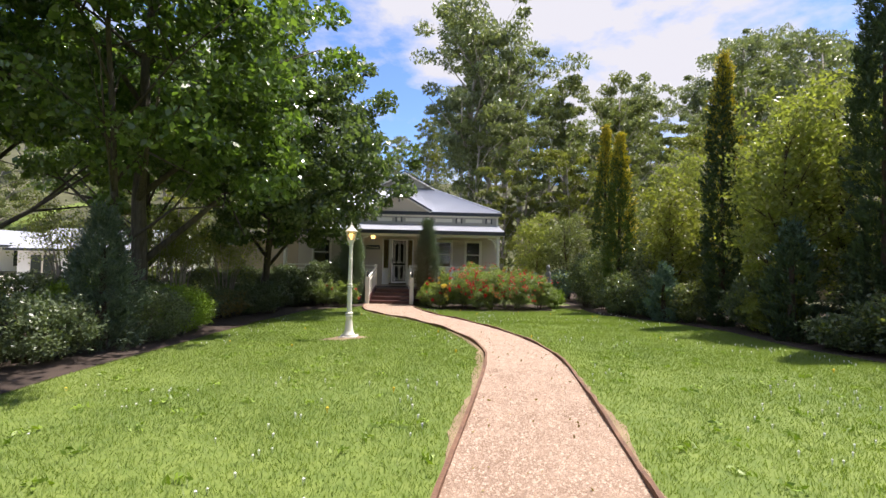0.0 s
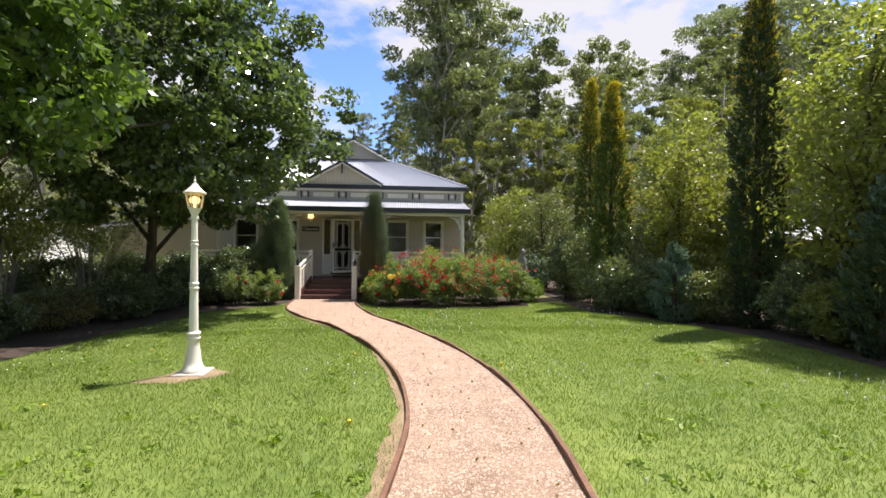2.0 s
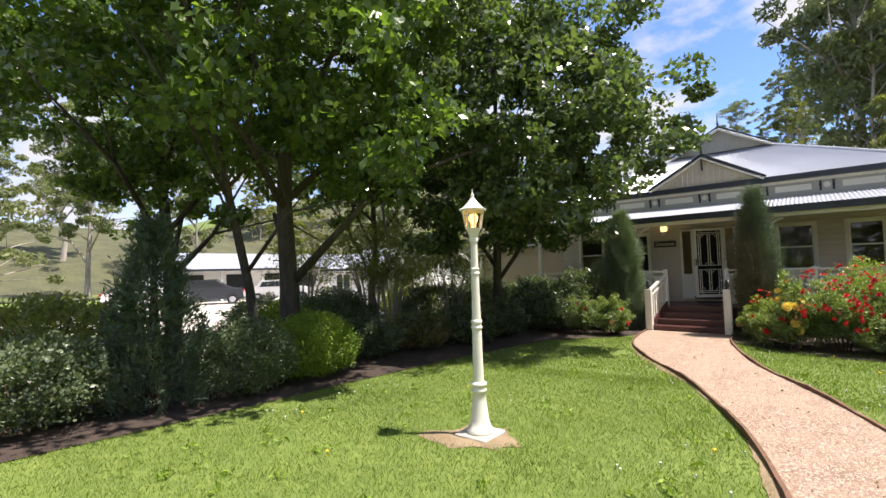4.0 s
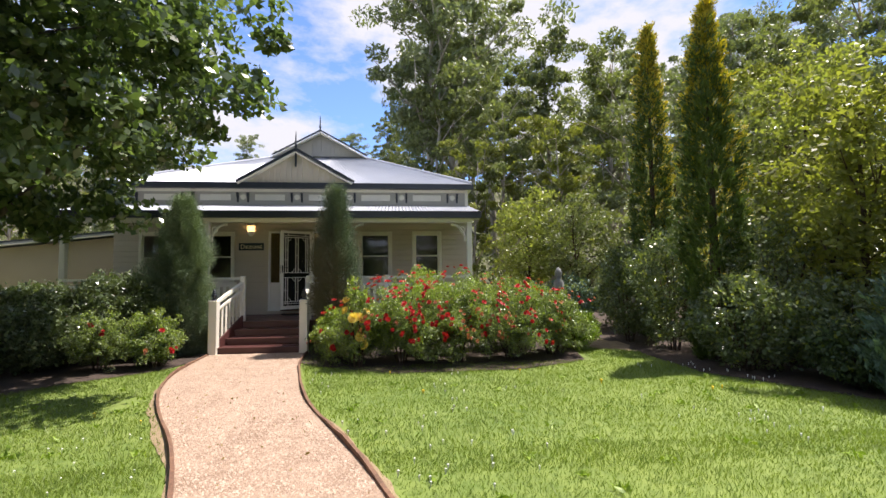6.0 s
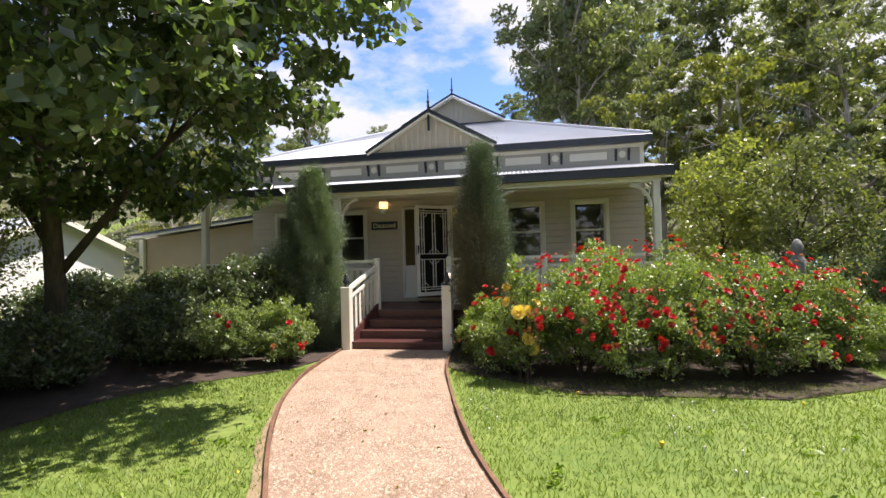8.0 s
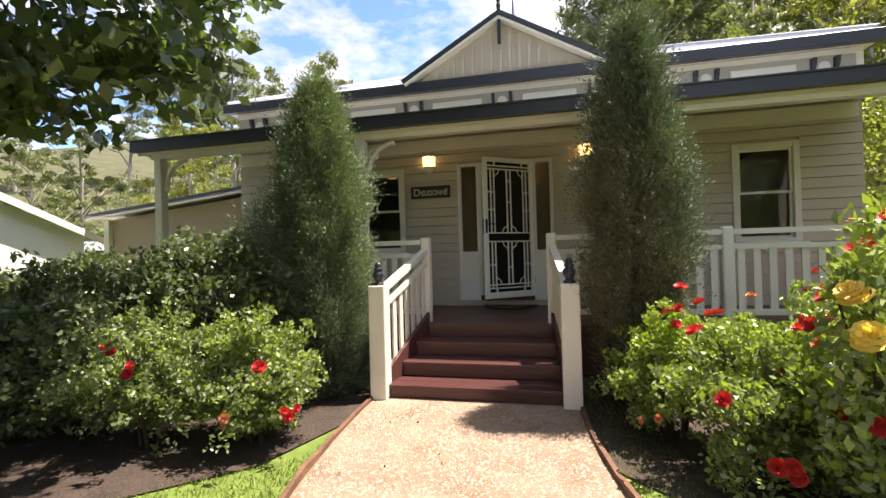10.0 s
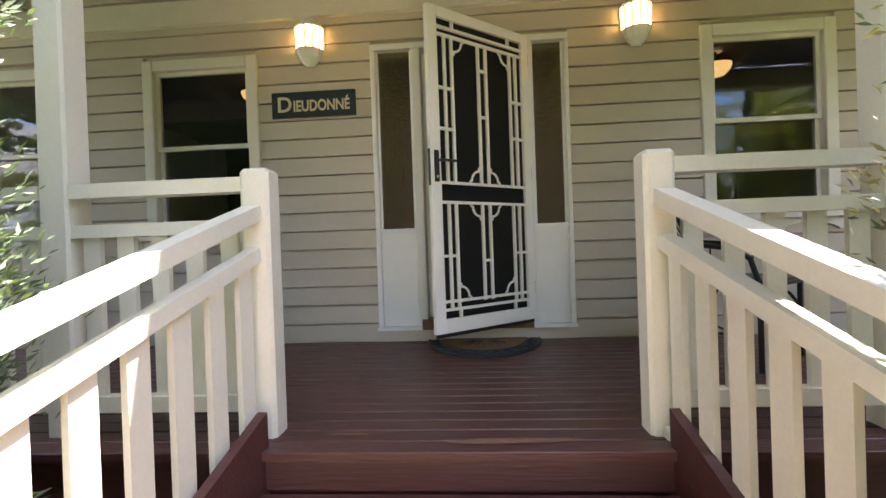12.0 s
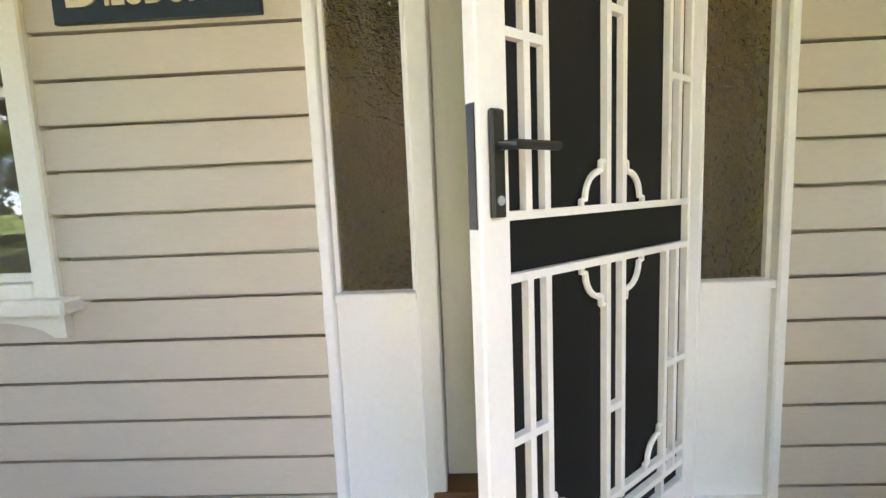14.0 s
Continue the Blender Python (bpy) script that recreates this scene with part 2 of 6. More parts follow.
# ---- mesh building ----
class Geo:
    """Vertices and faces of one mesh."""
    def __init__(self):
        self.v, self.f = [], []

    def add(self, v, f):
        o = len(self.v)
        self.v += [tuple(p) for p in v]
        self.f += [tuple(i + o for i in q) for q in f]
        return self

    def box(self, a, b, c=0.0):
        """A block from corner a to corner b, its upright and lengthwise edges cut by c."""
        (x0, y0, z0), (x1, y1, z1) = a, b
        if not c:
            v = [(x, y, z) for z in (z0, z1) for y in (y0, y1) for x in (x0, x1)]
            return self.add(v, [(0, 2, 3, 1), (4, 5, 7, 6), (0, 1, 5, 4), (1, 3, 7, 5), (3, 2, 6, 7), (2, 0, 4, 6)])
        ring = lambda i, z: [(x0 + i, y0, z), (x1 - i, y0, z), (x1, y0 + i, z), (x1, y1 - i, z), (x1 - i, y1, z), (x0 + i, y1, z), (x0, y1 - i, z), (x0, y0 + i, z)]
        top = [(x0 + c, y0 + c, z1), (x1 - c, y0 + c, z1), (x1 - c, y1 - c, z1), (x0 + c, y1 - c, z1)]
        v = ring(c, z0) + ring(c, z1 - c) + top
        f = [tuple(range(7, -1, -1)), (16, 17, 18, 19)]
        f += [(i, (i + 1) % 8, 8 + (i + 1) % 8, 8 + i) for i in range(8)]
        f += [(8, 9, 17, 16), (9, 10, 17), (10, 11, 18, 17), (11, 12, 18), (12, 13, 19, 18), (13, 14, 19), (14, 15, 16, 19), (15, 8, 16)]
        return self.add(v, f)

    def beam(self, p, q, w, h, up=(0, 0, 1)):
        """A square bar from p to q, w across and h deep."""
        p, q = Vector(p), Vector(q)
        d = (q - p).normalized()
        s = d.cross(Vector(up))
        s = s.normalized() if s.length > 1e-6 else Vector((1, 0, 0))
        u = s.cross(d)
        v = [e + s * a * w / 2 + u * b * h / 2 for e in (p, q) for a, b in ((-1, -1), (1, -1), (1, 1), (-1, 1))]
        return self.add(v, [(3, 2, 1, 0), (4, 5, 6, 7), (0, 1, 5, 4), (1, 2, 6, 5), (2, 3, 7, 6), (3, 0, 4, 7)])

    def tube(self, path, radii, sides=8, closed=False):
        path = [Vector(p) for p in path]
        o, k = len(self.v), len(path)
        side = None
        for i, p in enumerate(path):
            d = (path[(i + 1) % k if closed else min(i + 1, k - 1)] - path[(i - 1) % k if closed else max(i - 1, 0)]).normalized()
            if side is None:
                side = d.orthogonal().normalized()
            side = (side - d * side.dot(d)).normalized()
            u = d.cross(side)
            r = radii[i] if isinstance(radii, (list, tuple)) else radii
            for j in range(sides):
                a = 2 * math.pi * j / sides
                self.v.append(tuple(p + (side * math.cos(a) + u * math.sin(a)) * r))
        for i in range(k if closed else k - 1):
            for j in range(sides):
                a, b = o + i * sides, o + ((i + 1) % k) * sides
                self.f.append((a + j, a + (j + 1) % sides, b + (j + 1) % sides, b + j))
        if not closed:
            self.f.append(tuple(o + j for j in range(sides - 1, -1, -1)))
            self.f.append(tuple(o + (k - 1) * sides + j for j in range(sides)))
        return self

    def lathe(self, prof, at=(0, 0, 0), sides=16):
        x, y, z = at
        return self.tube_profile([(x, y, z + h) for r, h in prof], [r for r, h in prof], sides)

    def tube_profile(self, path, radii, sides):
        o = len(self.v)
        for (x, y, z), r in zip(path, radii):
            for j in range(sides):
                a = 2 * math.pi * j / sides
                self.v.append((x + r * math.cos(a), y + r * math.sin(a), z))
        for i in range(len(path) - 1):
            for j in range(sides):
                a, b = o + i * sides, o + (i + 1) * sides
                self.f.append((a + j, a + (j + 1) % sides, b + (j + 1) % sides, b + j))
        self.f.append(tuple(o + j for j in range(sides - 1, -1, -1)))
        self.f.append(tuple(o + (len(path) - 1) * sides + j for j in range(sides)))
        return self

    def slab(self, pts, t, axis):
        """An outline of points, made thick by t along axis."""
        n, d = len(pts), Vector(axis) * t
        v = [Vector(p) for p in pts] + [Vector(p) + d for p in pts]
        return self.add(v, [tuple(range(n - 1, -1, -1)), tuple(range(n, 2 * n))] + [(i, (i + 1) % n, n + (i + 1) % n, n + i) for i in range(n)])

    def mesh(self, name, smooth=False):
        me = bpy.data.meshes.new(name)
        me.from_pydata(self.v, [], self.f)
        bm = bmesh.new()
        bm.from_mesh(me)
        bmesh.ops.recalc_face_normals(bm, faces=bm.faces)
        bm.to_mesh(me)
        bm.free()
        if smooth:
            me.shade_smooth()
        return me


def part(name, geo, material, parent=None, label="", smooth=False):
    me = geo if isinstance(geo, bpy.types.Mesh) else geo.mesh(name, smooth)
    if not me.materials:
        me.materials.append(material)
    ob = new(name, me)
    ob.parent = parent
    if label:
        ob["label"] = label
    return ob


def thing(name, at=(0, 0, 0), label="", category="", group="", kind="", turn=0.0):
    ob = new(name)
    ob.empty_display_size = 0.2
    ob.matrix_basis = pose(*at, 0, 0, turn)
    return tagged(ob, label, category, group, kind)


def structure(name, geo, material, label="", category=""):
    return tagged(part(name, geo, material), label, category, kind="structure")


def fast_mesh(name, verts, quads, material, k=4):
    me = bpy.data.meshes.new(name)
    n, m = len(verts), len(quads)
    me.vertices.add(n)
    me.vertices.foreach_set("co", np.asarray(verts, np.float32).ravel())
    me.loops.add(m * k)
    me.loops.foreach_set("vertex_index", np.asarray(quads, np.int32).ravel())
    me.polygons.add(m)
    me.polygons.foreach_set("loop_start", np.arange(m, dtype=np.int32) * k)
    me.update(calc_edges=True)
    me.materials.append(material)
    return me


def leaves(name, pts, size, material, rng, wide=0.55, out=None, droop=0.0, lift=0.0, spread=1.0):
    """One small pointed leaf at each point; out gives the way that each one leans."""
    n = len(pts)
    d = rng.normal(size=(n, 3)) * spread
    if out is not None:
        d = d + out
    d[:, 2] += lift - droop
    d /= np.linalg.norm(d, axis=1)[:, None] + 1e-9
    s = np.cross(d, rng.normal(size=(n, 3)))
    s /= np.linalg.norm(s, axis=1)[:, None] + 1e-9
    ln = (size * rng.uniform(0.6, 1.35, n))[:, None]
    base = pts - d * ln * 0.5
    nrm = np.cross(d, s)
    mid = base + d * ln * 0.45 + nrm * ln * 0.08
    v = np.stack([base, mid + s * ln * wide / 2, base + d * ln, mid - s * ln * wide / 2], 1).reshape(-1, 3)
    return fast_mesh(name, v, np.arange(4 * n).reshape(-1, 4), material)


def smooth_step(a, b, x):
    t = np.clip((np.asarray(x, float) - a) / (b - a), 0, 1)
    return t * t * (3 - 2 * t)


def ground_z(x, y):
    """Height of the ground: a lawn that falls gently to the house, wooded hills round about."""
    x, y = np.asarray(x, float), np.asarray(y, float)
    z = np.interp(y, [6, 9, 13, 17], [0.40, 0.28, 0.15, 0.0])
    z = z - 0.12 * smooth_step(2, -3, x) * smooth_step(18, 12, y)
    z = z + 0.30 * np.clip(y - 36, 0, 62) * smooth_step(34, 60, y) + 0.22 * np.clip(x - 24, 0, 50) * smooth_step(22, 45, x)
    return z + 0.25 * np.clip(-x - 48, 0, 40) * smooth_step(45, 65, -x) * smooth_step(-20, 10, y)


def gz(x, y):
    return float(ground_z(x, y))


# path edges as y, left x, right x
PATH_Y = [-30, -3, 3.0, 4.2, 6.6, 7.7, 9.4, 10.6, 12.6, 13.6, 14.5, 16.0, 17.4, 18.25]
PATH_L = [-2.0, 0.6, 1.60, 1.88, 2.36, 2.44, 2.18, 1.83, 1.00, 0.38, -0.16, -0.80, -1.04, -1.06]
PATH_R = [-0.7, 1.9, 2.88, 3.08, 3.42, 3.48, 3.32, 3.02, 2.36, 1.86, 1.55, 1.18, 0.86, 0.84]


def smooth_rows():
    ys = np.arange(-30, 18.26, 0.25)
    k = np.ones(7) / 7
    rows = [ys]
    for xs in (PATH_L, PATH_R):
        a = np.interp(ys, PATH_Y, xs)
        rows.append(np.convolve(np.pad(a, 3, mode="edge"), k, mode="valid"))
    return rows


ROW_Y, ROW_L, ROW_R = smooth_rows()
BED_Y = [-30, 3, 5, 7.5, 10, 12.7, 15.5, 16.5, 17.0, 19]
BED_L = [-3.2, -2.9, -2.85, -2.9, -3.0, -3.0, -2.6, -1.7, -1.06, -1.05]
BEDR_Y = [-30, 4, 7.2, 8.4, 10.7, 12.5, 14, 15.2, 17.5, 20]
BEDR_X = [8.6, 8.4, 8.3, 8.2, 8.6, 8.3, 7.7, 7.2, 7.4, 7.5]


def sheet(name, xs0, xs1, ys, lift, material, nx=8, label="", category=""):
    g = Geo()
    for a, b, y in zip(xs0, xs1, ys):
        for i in range(nx + 1):
            x = a + (b - a) * i / nx
            g.v.append((x, y, gz(x, y) + lift))
    for j in range(len(ys) - 1):
        for i in range(nx):
            o = j * (nx + 1) + i
            g.f.append((o, o + 1, o + nx + 2, o + nx + 1))
    return structure(name, g, material, label, category)


# ---- ground, lawn, path, beds ----
def build_ground():
    axis = lambda lo, hi: np.unique(np.concatenate([np.linspace(lo, -30, 18), np.arange(-30, 40, 1.0), np.arange(40, 150, 2.5), np.linspace(150, hi, 8)]))
    xs, ys = axis(-420, 420), axis(-420, 420)
    X, Y = np.meshgrid(xs, ys)
    v = np.stack([X, Y, ground_z(X, Y)], -1).reshape(-1, 3)
    n = len(xs)
    i, j = np.meshgrid(np.arange(n - 1), np.arange(len(ys) - 1))
    o = (j * n + i).ravel()
    me = fast_mesh("ground", v, np.stack([o, o + 1, o + n + 1, o + n], 1), M_LAWN)
    me.shade_smooth()
    tagged(new("ground", me), "mown green lawn falling gently to the house", "lawn", kind="structure")


build_ground()
sheet("path", ROW_L, ROW_R, ROW_Y, 0.022, M_GRAVEL, 6, "winding pinkish gravel garden path", "path")
sheet("garden_bed_1", np.full(40, -12.0), np.interp(np.linspace(-12, 19.2, 40), BED_Y, BED_L), np.linspace(-12, 19.2, 40), 0.012, M_SOIL, 10, "dark mulched garden bed under trees", "garden bed")
sheet("garden_bed_2", np.interp(np.linspace(-12, 34, 50), BEDR_Y, BEDR_X), np.full(50, 17.0), np.linspace(-12, 34, 50), 0.012, M_SOIL, 8, "dark mulched garden bed beside lawn", "garden bed")
sheet("garden_bed_3", np.interp(np.linspace(15.9, 19.3, 14), [15.9, 16.6, 17.2, 19.3], [2.6, 1.5, 0.90, 0.85]), np.interp(np.linspace(15.9, 19.3, 14), [15.9, 16.6, 19.3], [4.6, 6.0, 6.6]), np.linspace(15.9, 19.3, 14), 0.014, M_SOIL, 6, "dark soil bed under rose bushes", "garden bed")
M_LITTER = mat("leaf_litter", (0.045, 0.045, 0.022), 0.95, scale=0.6, bscale=4, col2=(0.11, 0.115, 0.05), bump=0.6)
sheet("woodland_floor_1", np.full(46, -95.0), np.full(46, 95.0), np.linspace(34, 140, 46), 0.30, M_LITTER, 60, "dark leaf litter under woodland trees", "woodland floor")
sheet("woodland_floor_2", np.full(46, 17.0), np.full(46, 95.0), np.linspace(-30, 34, 46), 0.30, M_LITTER, 40, "dark leaf litter under woodland trees", "woodland floor")
sheet("woodland_floor_3", np.full(30, -95.0), np.full(30, -41.0), np.linspace(-20, 34, 30), 0.30, M_LITTER, 30, "dark leaf litter under woodland trees", "woodland floor")
sheet("yard", np.full(20, -40.0), np.full(20, -12.2), np.linspace(2, 40, 20), 0.014, M_YARD, 6, "pale gravel car yard", "yard")


def edging(name, row, label):
    g, h, t = Geo(), 0.058, 0.016
    for x, y in zip(row, ROW_Y):
        z = gz(x, y)
        w = 0.012 * math.sin(y * 3.1) + 0.006 * math.sin(y * 11)
        g.v += [(x - t, y, z - 0.06), (x - t, y, z + h + w), (x + t, y, z + h + w), (x + t, y, z - 0.06)]
    for k in range(len(row) - 1):
        for j in range(4):
            g.f.append((k * 4 + j, k * 4 + (j + 1) % 4, k * 4 + 4 + (j + 1) % 4, k * 4 + 4 + j))
    structure(name, g, M_EDGE, label, "path edging")


edging("path_edging_1", ROW_L, "weathered brown timber path edging")
edging("path_edging_2", ROW_R, "weathered brown timber path edging")


def patches(name, spots, material, label, category):
    g = Geo()
    rng = np.random.default_rng(5)
    for x, y, rx, ry in spots:
        k = 18
        ring = [(x + math.cos(2 * math.pi * i / k) * rx * rng.uniform(0.6, 1.1), y + math.sin(2 * math.pi * i / k) * ry * rng.uniform(0.6, 1.1)) for i in range(k)]
        pts = [(x, y, gz(x, y) + 0.03)] + [(a, b, gz(a, b) + 0.006) for a, b in ring]
        g.add(pts, [(0, 1 + i, 1 + (i + 1) % k) for i in range(k)])
    tagged(part(name, g, material), label, category, kind="stuff")


patches("bare_dirt", [(0.0, 9.1, 0.42, 0.36), (-0.28, 8.95, 0.35, 0.18), (7.25, 18.3, 0.62, 0.95)], M_DIRT, "dry bare earth showing through grass", "bare earth")


def worn_strip(name, row, side, y0, y1, width, seed):
    """Dry earth between the edging and the grass, of uneven width."""
    g, k = Geo(), 0
    for y in np.arange(y0, y1, 0.09):
        x = float(np.interp(y, ROW_Y, row)) + side * 0.015
        f = math.sin(math.pi * (y - y0) / (y1 - y0)) ** 0.5
        w = max(0.012, width * f * (0.65 + 0.8 * noise.noise(Vector((y * 1.1, seed, 0))) + 0.35 * noise.noise(Vector((y * 6.0, seed, 3)))))
        g.v += [(x, y, gz(x, y) + 0.014), (x + side * w, y, gz(x + side * w, y) + 0.009)]
        if k:
            g.f.append((2 * k - 2, 2 * k - 1, 2 * k + 1, 2 * k))
        k += 1
    tagged(part(name, g, M_DIRT), "dry bare earth beside the path edging", "bare earth", kind="stuff")


worn_strip("edge_earth", ROW_L, -1, 3.2, 10.4, 0.16, 2)
worn_strip("edge_earth", ROW_R, 1, 2.0, 7.0, 0.10, 5)
worn_strip("edge_earth", ROW_L, -1, 11.5, 15.6, 0.13, 8)
worn_strip("edge_earth", ROW_R, 1, 10.5, 13.8, 0.10, 9)


# ---- the house ----
WALL, DECK = 21.0, 0.575
HX = 4.56
OPEN = {"window_1": (-3.95, -3.05), "window_2": (-2.48, -1.58), "window_3": (1.61, 2.51), "window_4": (3.05, 3.85)}
DOOR = (-0.72, 0.70)
ZB, ZT = 1.42, 2.74


def wall_with_openings():
    g = Geo()
    holes = sorted([(a, b, ZB, ZT) for a, b in OPEN.values()] + [(*DOOR, DECK, ZT)])
    x = -HX
    for a, b, z0, z1 in holes:
        g.box((x, WALL + 0.02, 0), (a, WALL + 0.15, 3.95))
        g.box((a, WALL + 0.02, 0), (b, WALL + 0.15, z0))
        g.box((a, WALL + 0.02, z1), (b, WALL + 0.15, 3.95))
        x = b
    g.box((x, WALL + 0.02, 0), (HX, WALL + 0.15, 3.95))
    return structure("wall_front", g, M_BOARD, "beige painted timber weatherboard house wall", "wall")


front = wall_with_openings()
for nm, a, b in (("wall_side_1", (-HX, WALL + 0.15, 0), (-HX + 0.15, 31, 3.95)), ("wall_side_2", (HX - 0.15, WALL + 0.15, 0), (HX, 31, 3.95)), ("wall_back", (-HX, 31, 0), (HX, 31.15, 3.95))):
    structure(nm, Geo().box(a, b), M_BOARD, "beige weatherboard house wall", "wall")
structure("floor_inside", Geo().box((-HX + 0.15, WALL + 0.15, 0.4), (HX - 0.15, 31, DECK)), M_THRESH, "timber floor inside the house", "floor")
structure("ceiling_inside", Geo().box((-HX + 0.15, WALL + 0.15, 3.1), (HX - 0.15, 31, 3.16)), M_ROOM, "ceiling inside the house darkened by its colour", "ceiling")
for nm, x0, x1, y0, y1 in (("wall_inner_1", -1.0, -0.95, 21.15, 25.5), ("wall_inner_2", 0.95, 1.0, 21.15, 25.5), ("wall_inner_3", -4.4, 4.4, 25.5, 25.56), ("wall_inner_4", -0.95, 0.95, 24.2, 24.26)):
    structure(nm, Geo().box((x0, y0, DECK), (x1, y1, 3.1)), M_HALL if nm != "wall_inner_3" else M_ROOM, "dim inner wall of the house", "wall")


def weatherboards():
    pitch = 0.1385
    board = {}
    rows = int((3.33 - DECK) / pitch) + 1
    for r in range(rows):
        z0 = DECK + r * pitch
        z1 = z0 + pitch
        cuts = [-HX]
        for a, b, lo, hi in sorted([(a - 0.0, b, ZB, ZT) for a, b in OPEN.values()] + [(*DOOR, DECK, ZT)]):
            if z1 > lo + 0.02 and z0 < hi - 0.02:
                cuts += [a, b]
        cuts.append(HX)
        for a, b in zip(cuts[::2], cuts[1::2]):
            key = round(b - a, 3)
            if key not in board:
                w = b - a
                g = Geo().add([(0, 0.02, 0), (0, -0.024, 0), (0, -0.026, 0.004), (0, -0.022, pitch - 0.011), (0, 0.02, pitch - 0.014), (w, 0.02, 0), (w, -0.024, 0), (w, -0.026, 0.004), (w, -0.022, pitch - 0.011), (w, 0.02, pitch - 0.014)],
                    [(0, 1, 2, 3, 4), (9, 8, 7, 6, 5), (0, 5, 6, 1), (1, 6, 7, 2), (2, 7, 8, 3), (3, 8, 9, 4)])
                board[key] = g.mesh("weatherboard")
                board[key].materials.append(M_BOARD)
            ob = new("weatherboard", board[key])
            ob.parent = front
            ob.location = (a, WALL, z0)


def window(name, a, b):
    w = thing(name, ((a + b) / 2, WALL, ZB), "cream-framed sash window with dark glass and scalloped sill", "window", "verandah windows", "structure")
    h, d, t = (b - a) / 2, ZT - ZB, 0.082
    g = Geo()
    for x0, x1 in ((-h, -h + t), (h - t, h)):
        g.box((x0, -0.045, 0), (x1, 0.06, d), 0.006)
    g.box((-h + t, -0.043, d - t), (h - t, 0.06, d), 0.006).box((-h + t, -0.043, 0), (h - t, 0.06, 0.045), 0.006)
    part("window_frame", g, M_CREAM, w)
    mid = d / 2
    for z0, z1, y in ((mid - 0.02, d - t, 0.0), (0.045, mid + 0.02, 0.025)):
        s, i = Geo(), 0.028
        s.box((-h + t, y, z0), (-h + t + i, y + 0.03, z1)).box((h - t - i, y, z0), (h - t, y + 0.03, z1))
        s.box((-h + t + i, y, z1 - i), (h - t - i, y + 0.03, z1)).box((-h + t + i, y, z0), (h - t - i, y + 0.03, z0 + i))
        sash = part("sash", s, M_CREAM, w)
        p = part("pane", Geo().box((-h + t + i, y + 0.012, z0 + i), (h - t - i, y + 0.016, z1 - i)), M_GLASS, sash)
        p.visible_shadow = False
    part("window_sill", Geo().box((-h - 0.06, -0.10, -0.045), (h + 0.06, 0.02, 0.0), 0.008), M_CREAM, w)
    pts, k = [], 24
    ap = lambda u: -0.13 + 0.055 * abs(math.sin(u * math.pi * 2)) if 0.08 < u < 0.92 else -0.13
    for i in range(k + 1):
        u = i / k
        pts.append((-h - 0.02 + u * (2 * h + 0.04), -0.055, ap(u)))
    pts += [(h + 0.02, -0.055, -0.047), (-h - 0.02, -0.055, -0.047)]
    part("apron", Geo().slab(pts, 0.03, (0, 1, 0)), M_CREAM, w, "scalloped cream apron board")
    return w


for key, (a, b) in OPEN.items():
    window(key, a, b)


def entrance():
    d = thing("door_1", (0, WALL, DECK), "white panelled front door with rippled glass sidelights", "door", kind="structure")
    z = lambda q: q - DECK
    g = Geo()
    for x0, x1 in ((-0.72, -0.683), (-0.425, -0.355), (0.40, 0.44), (0.667, 0.70)):
        g.box((x0, -0.06, z(0.687)), (x1, 0.10, z(2.70)), 0.006)
    g.box((-0.72, -0.062, z(2.70)), (0.70, 0.10, z(2.745)), 0.006).box((-0.73, -0.075, z(0.66)), (-0.40, 0.10, z(0.685)), 0.005).box((0.40, -0.075, z(0.66)), (0.71, 0.10, z(0.685)), 0.005)
    part("door_frame", g, M_WHITE, d)
    for x0, x1 in ((-0.683, -0.425), (0.44, 0.667)):
        s = part("sidelight_panel", Geo().box((x0, -0.03, z(0.687)), (x1, 0.03, z(1.375))).box((x0, -0.055, z(1.375)), (x1, 0.03, z(1.40)), 0.004), M_WHITE, d)
        p = part("pane", Geo().box((x0, 0.0, z(1.40)), (x1, 0.005, z(2.70))), M_RIPPLE, d, "rippled obscure glass")
        p.visible_shadow = False
        b = Geo()
        b.box((x0, -0.02, z(1.40)), (x0 + 0.014, 0.0, z(2.70))).box((x1 - 0.014, -0.02, z(1.40)), (x1, 0.0, z(2.70)))
        part("beading", b, M_WHITE, d)
    leaf = Geo()
    x0, x1, y0, y1 = -0.352, 0.397, 0.03, 0.07
    leaf.box((x0, y0, z(0.74)), (-0.21, y1, z(2.69))).box((0.25, y0, z(0.74)), (x1, y1, z(2.69)))
    leaf.box((-0.21, y0, z(2.55)), (0.25, y1, z(2.69))).box((-0.21, y0, z(0.74)), (0.25, y1, z(1.42)))
    lf = part("door_leaf", leaf, M_WHITE, d)
    part("moulding", Geo().box((-0.20, y0 - 0.012, z(0.86)), (0.24, y0, z(1.30)), 0.008), M_WHITE, lf)
    p = part("pane", Geo().box((-0.21, 0.048, z(1.42)), (0.25, 0.053, z(2.55))), M_RIPPLE, lf, "rippled obscure glass")
    p.visible_shadow = False
    part("threshold", Geo().box((-0.40, -0.07, z(0.66)), (0.40, 0.12, z(0.735)), 0.006), M_THRESH, d, "worn brown timber threshold")
    part("base_board", Geo().box((-0.73, -0.05, 0.002), (0.71, 0.05, z(0.657))), M_BOARD, d)


entrance()


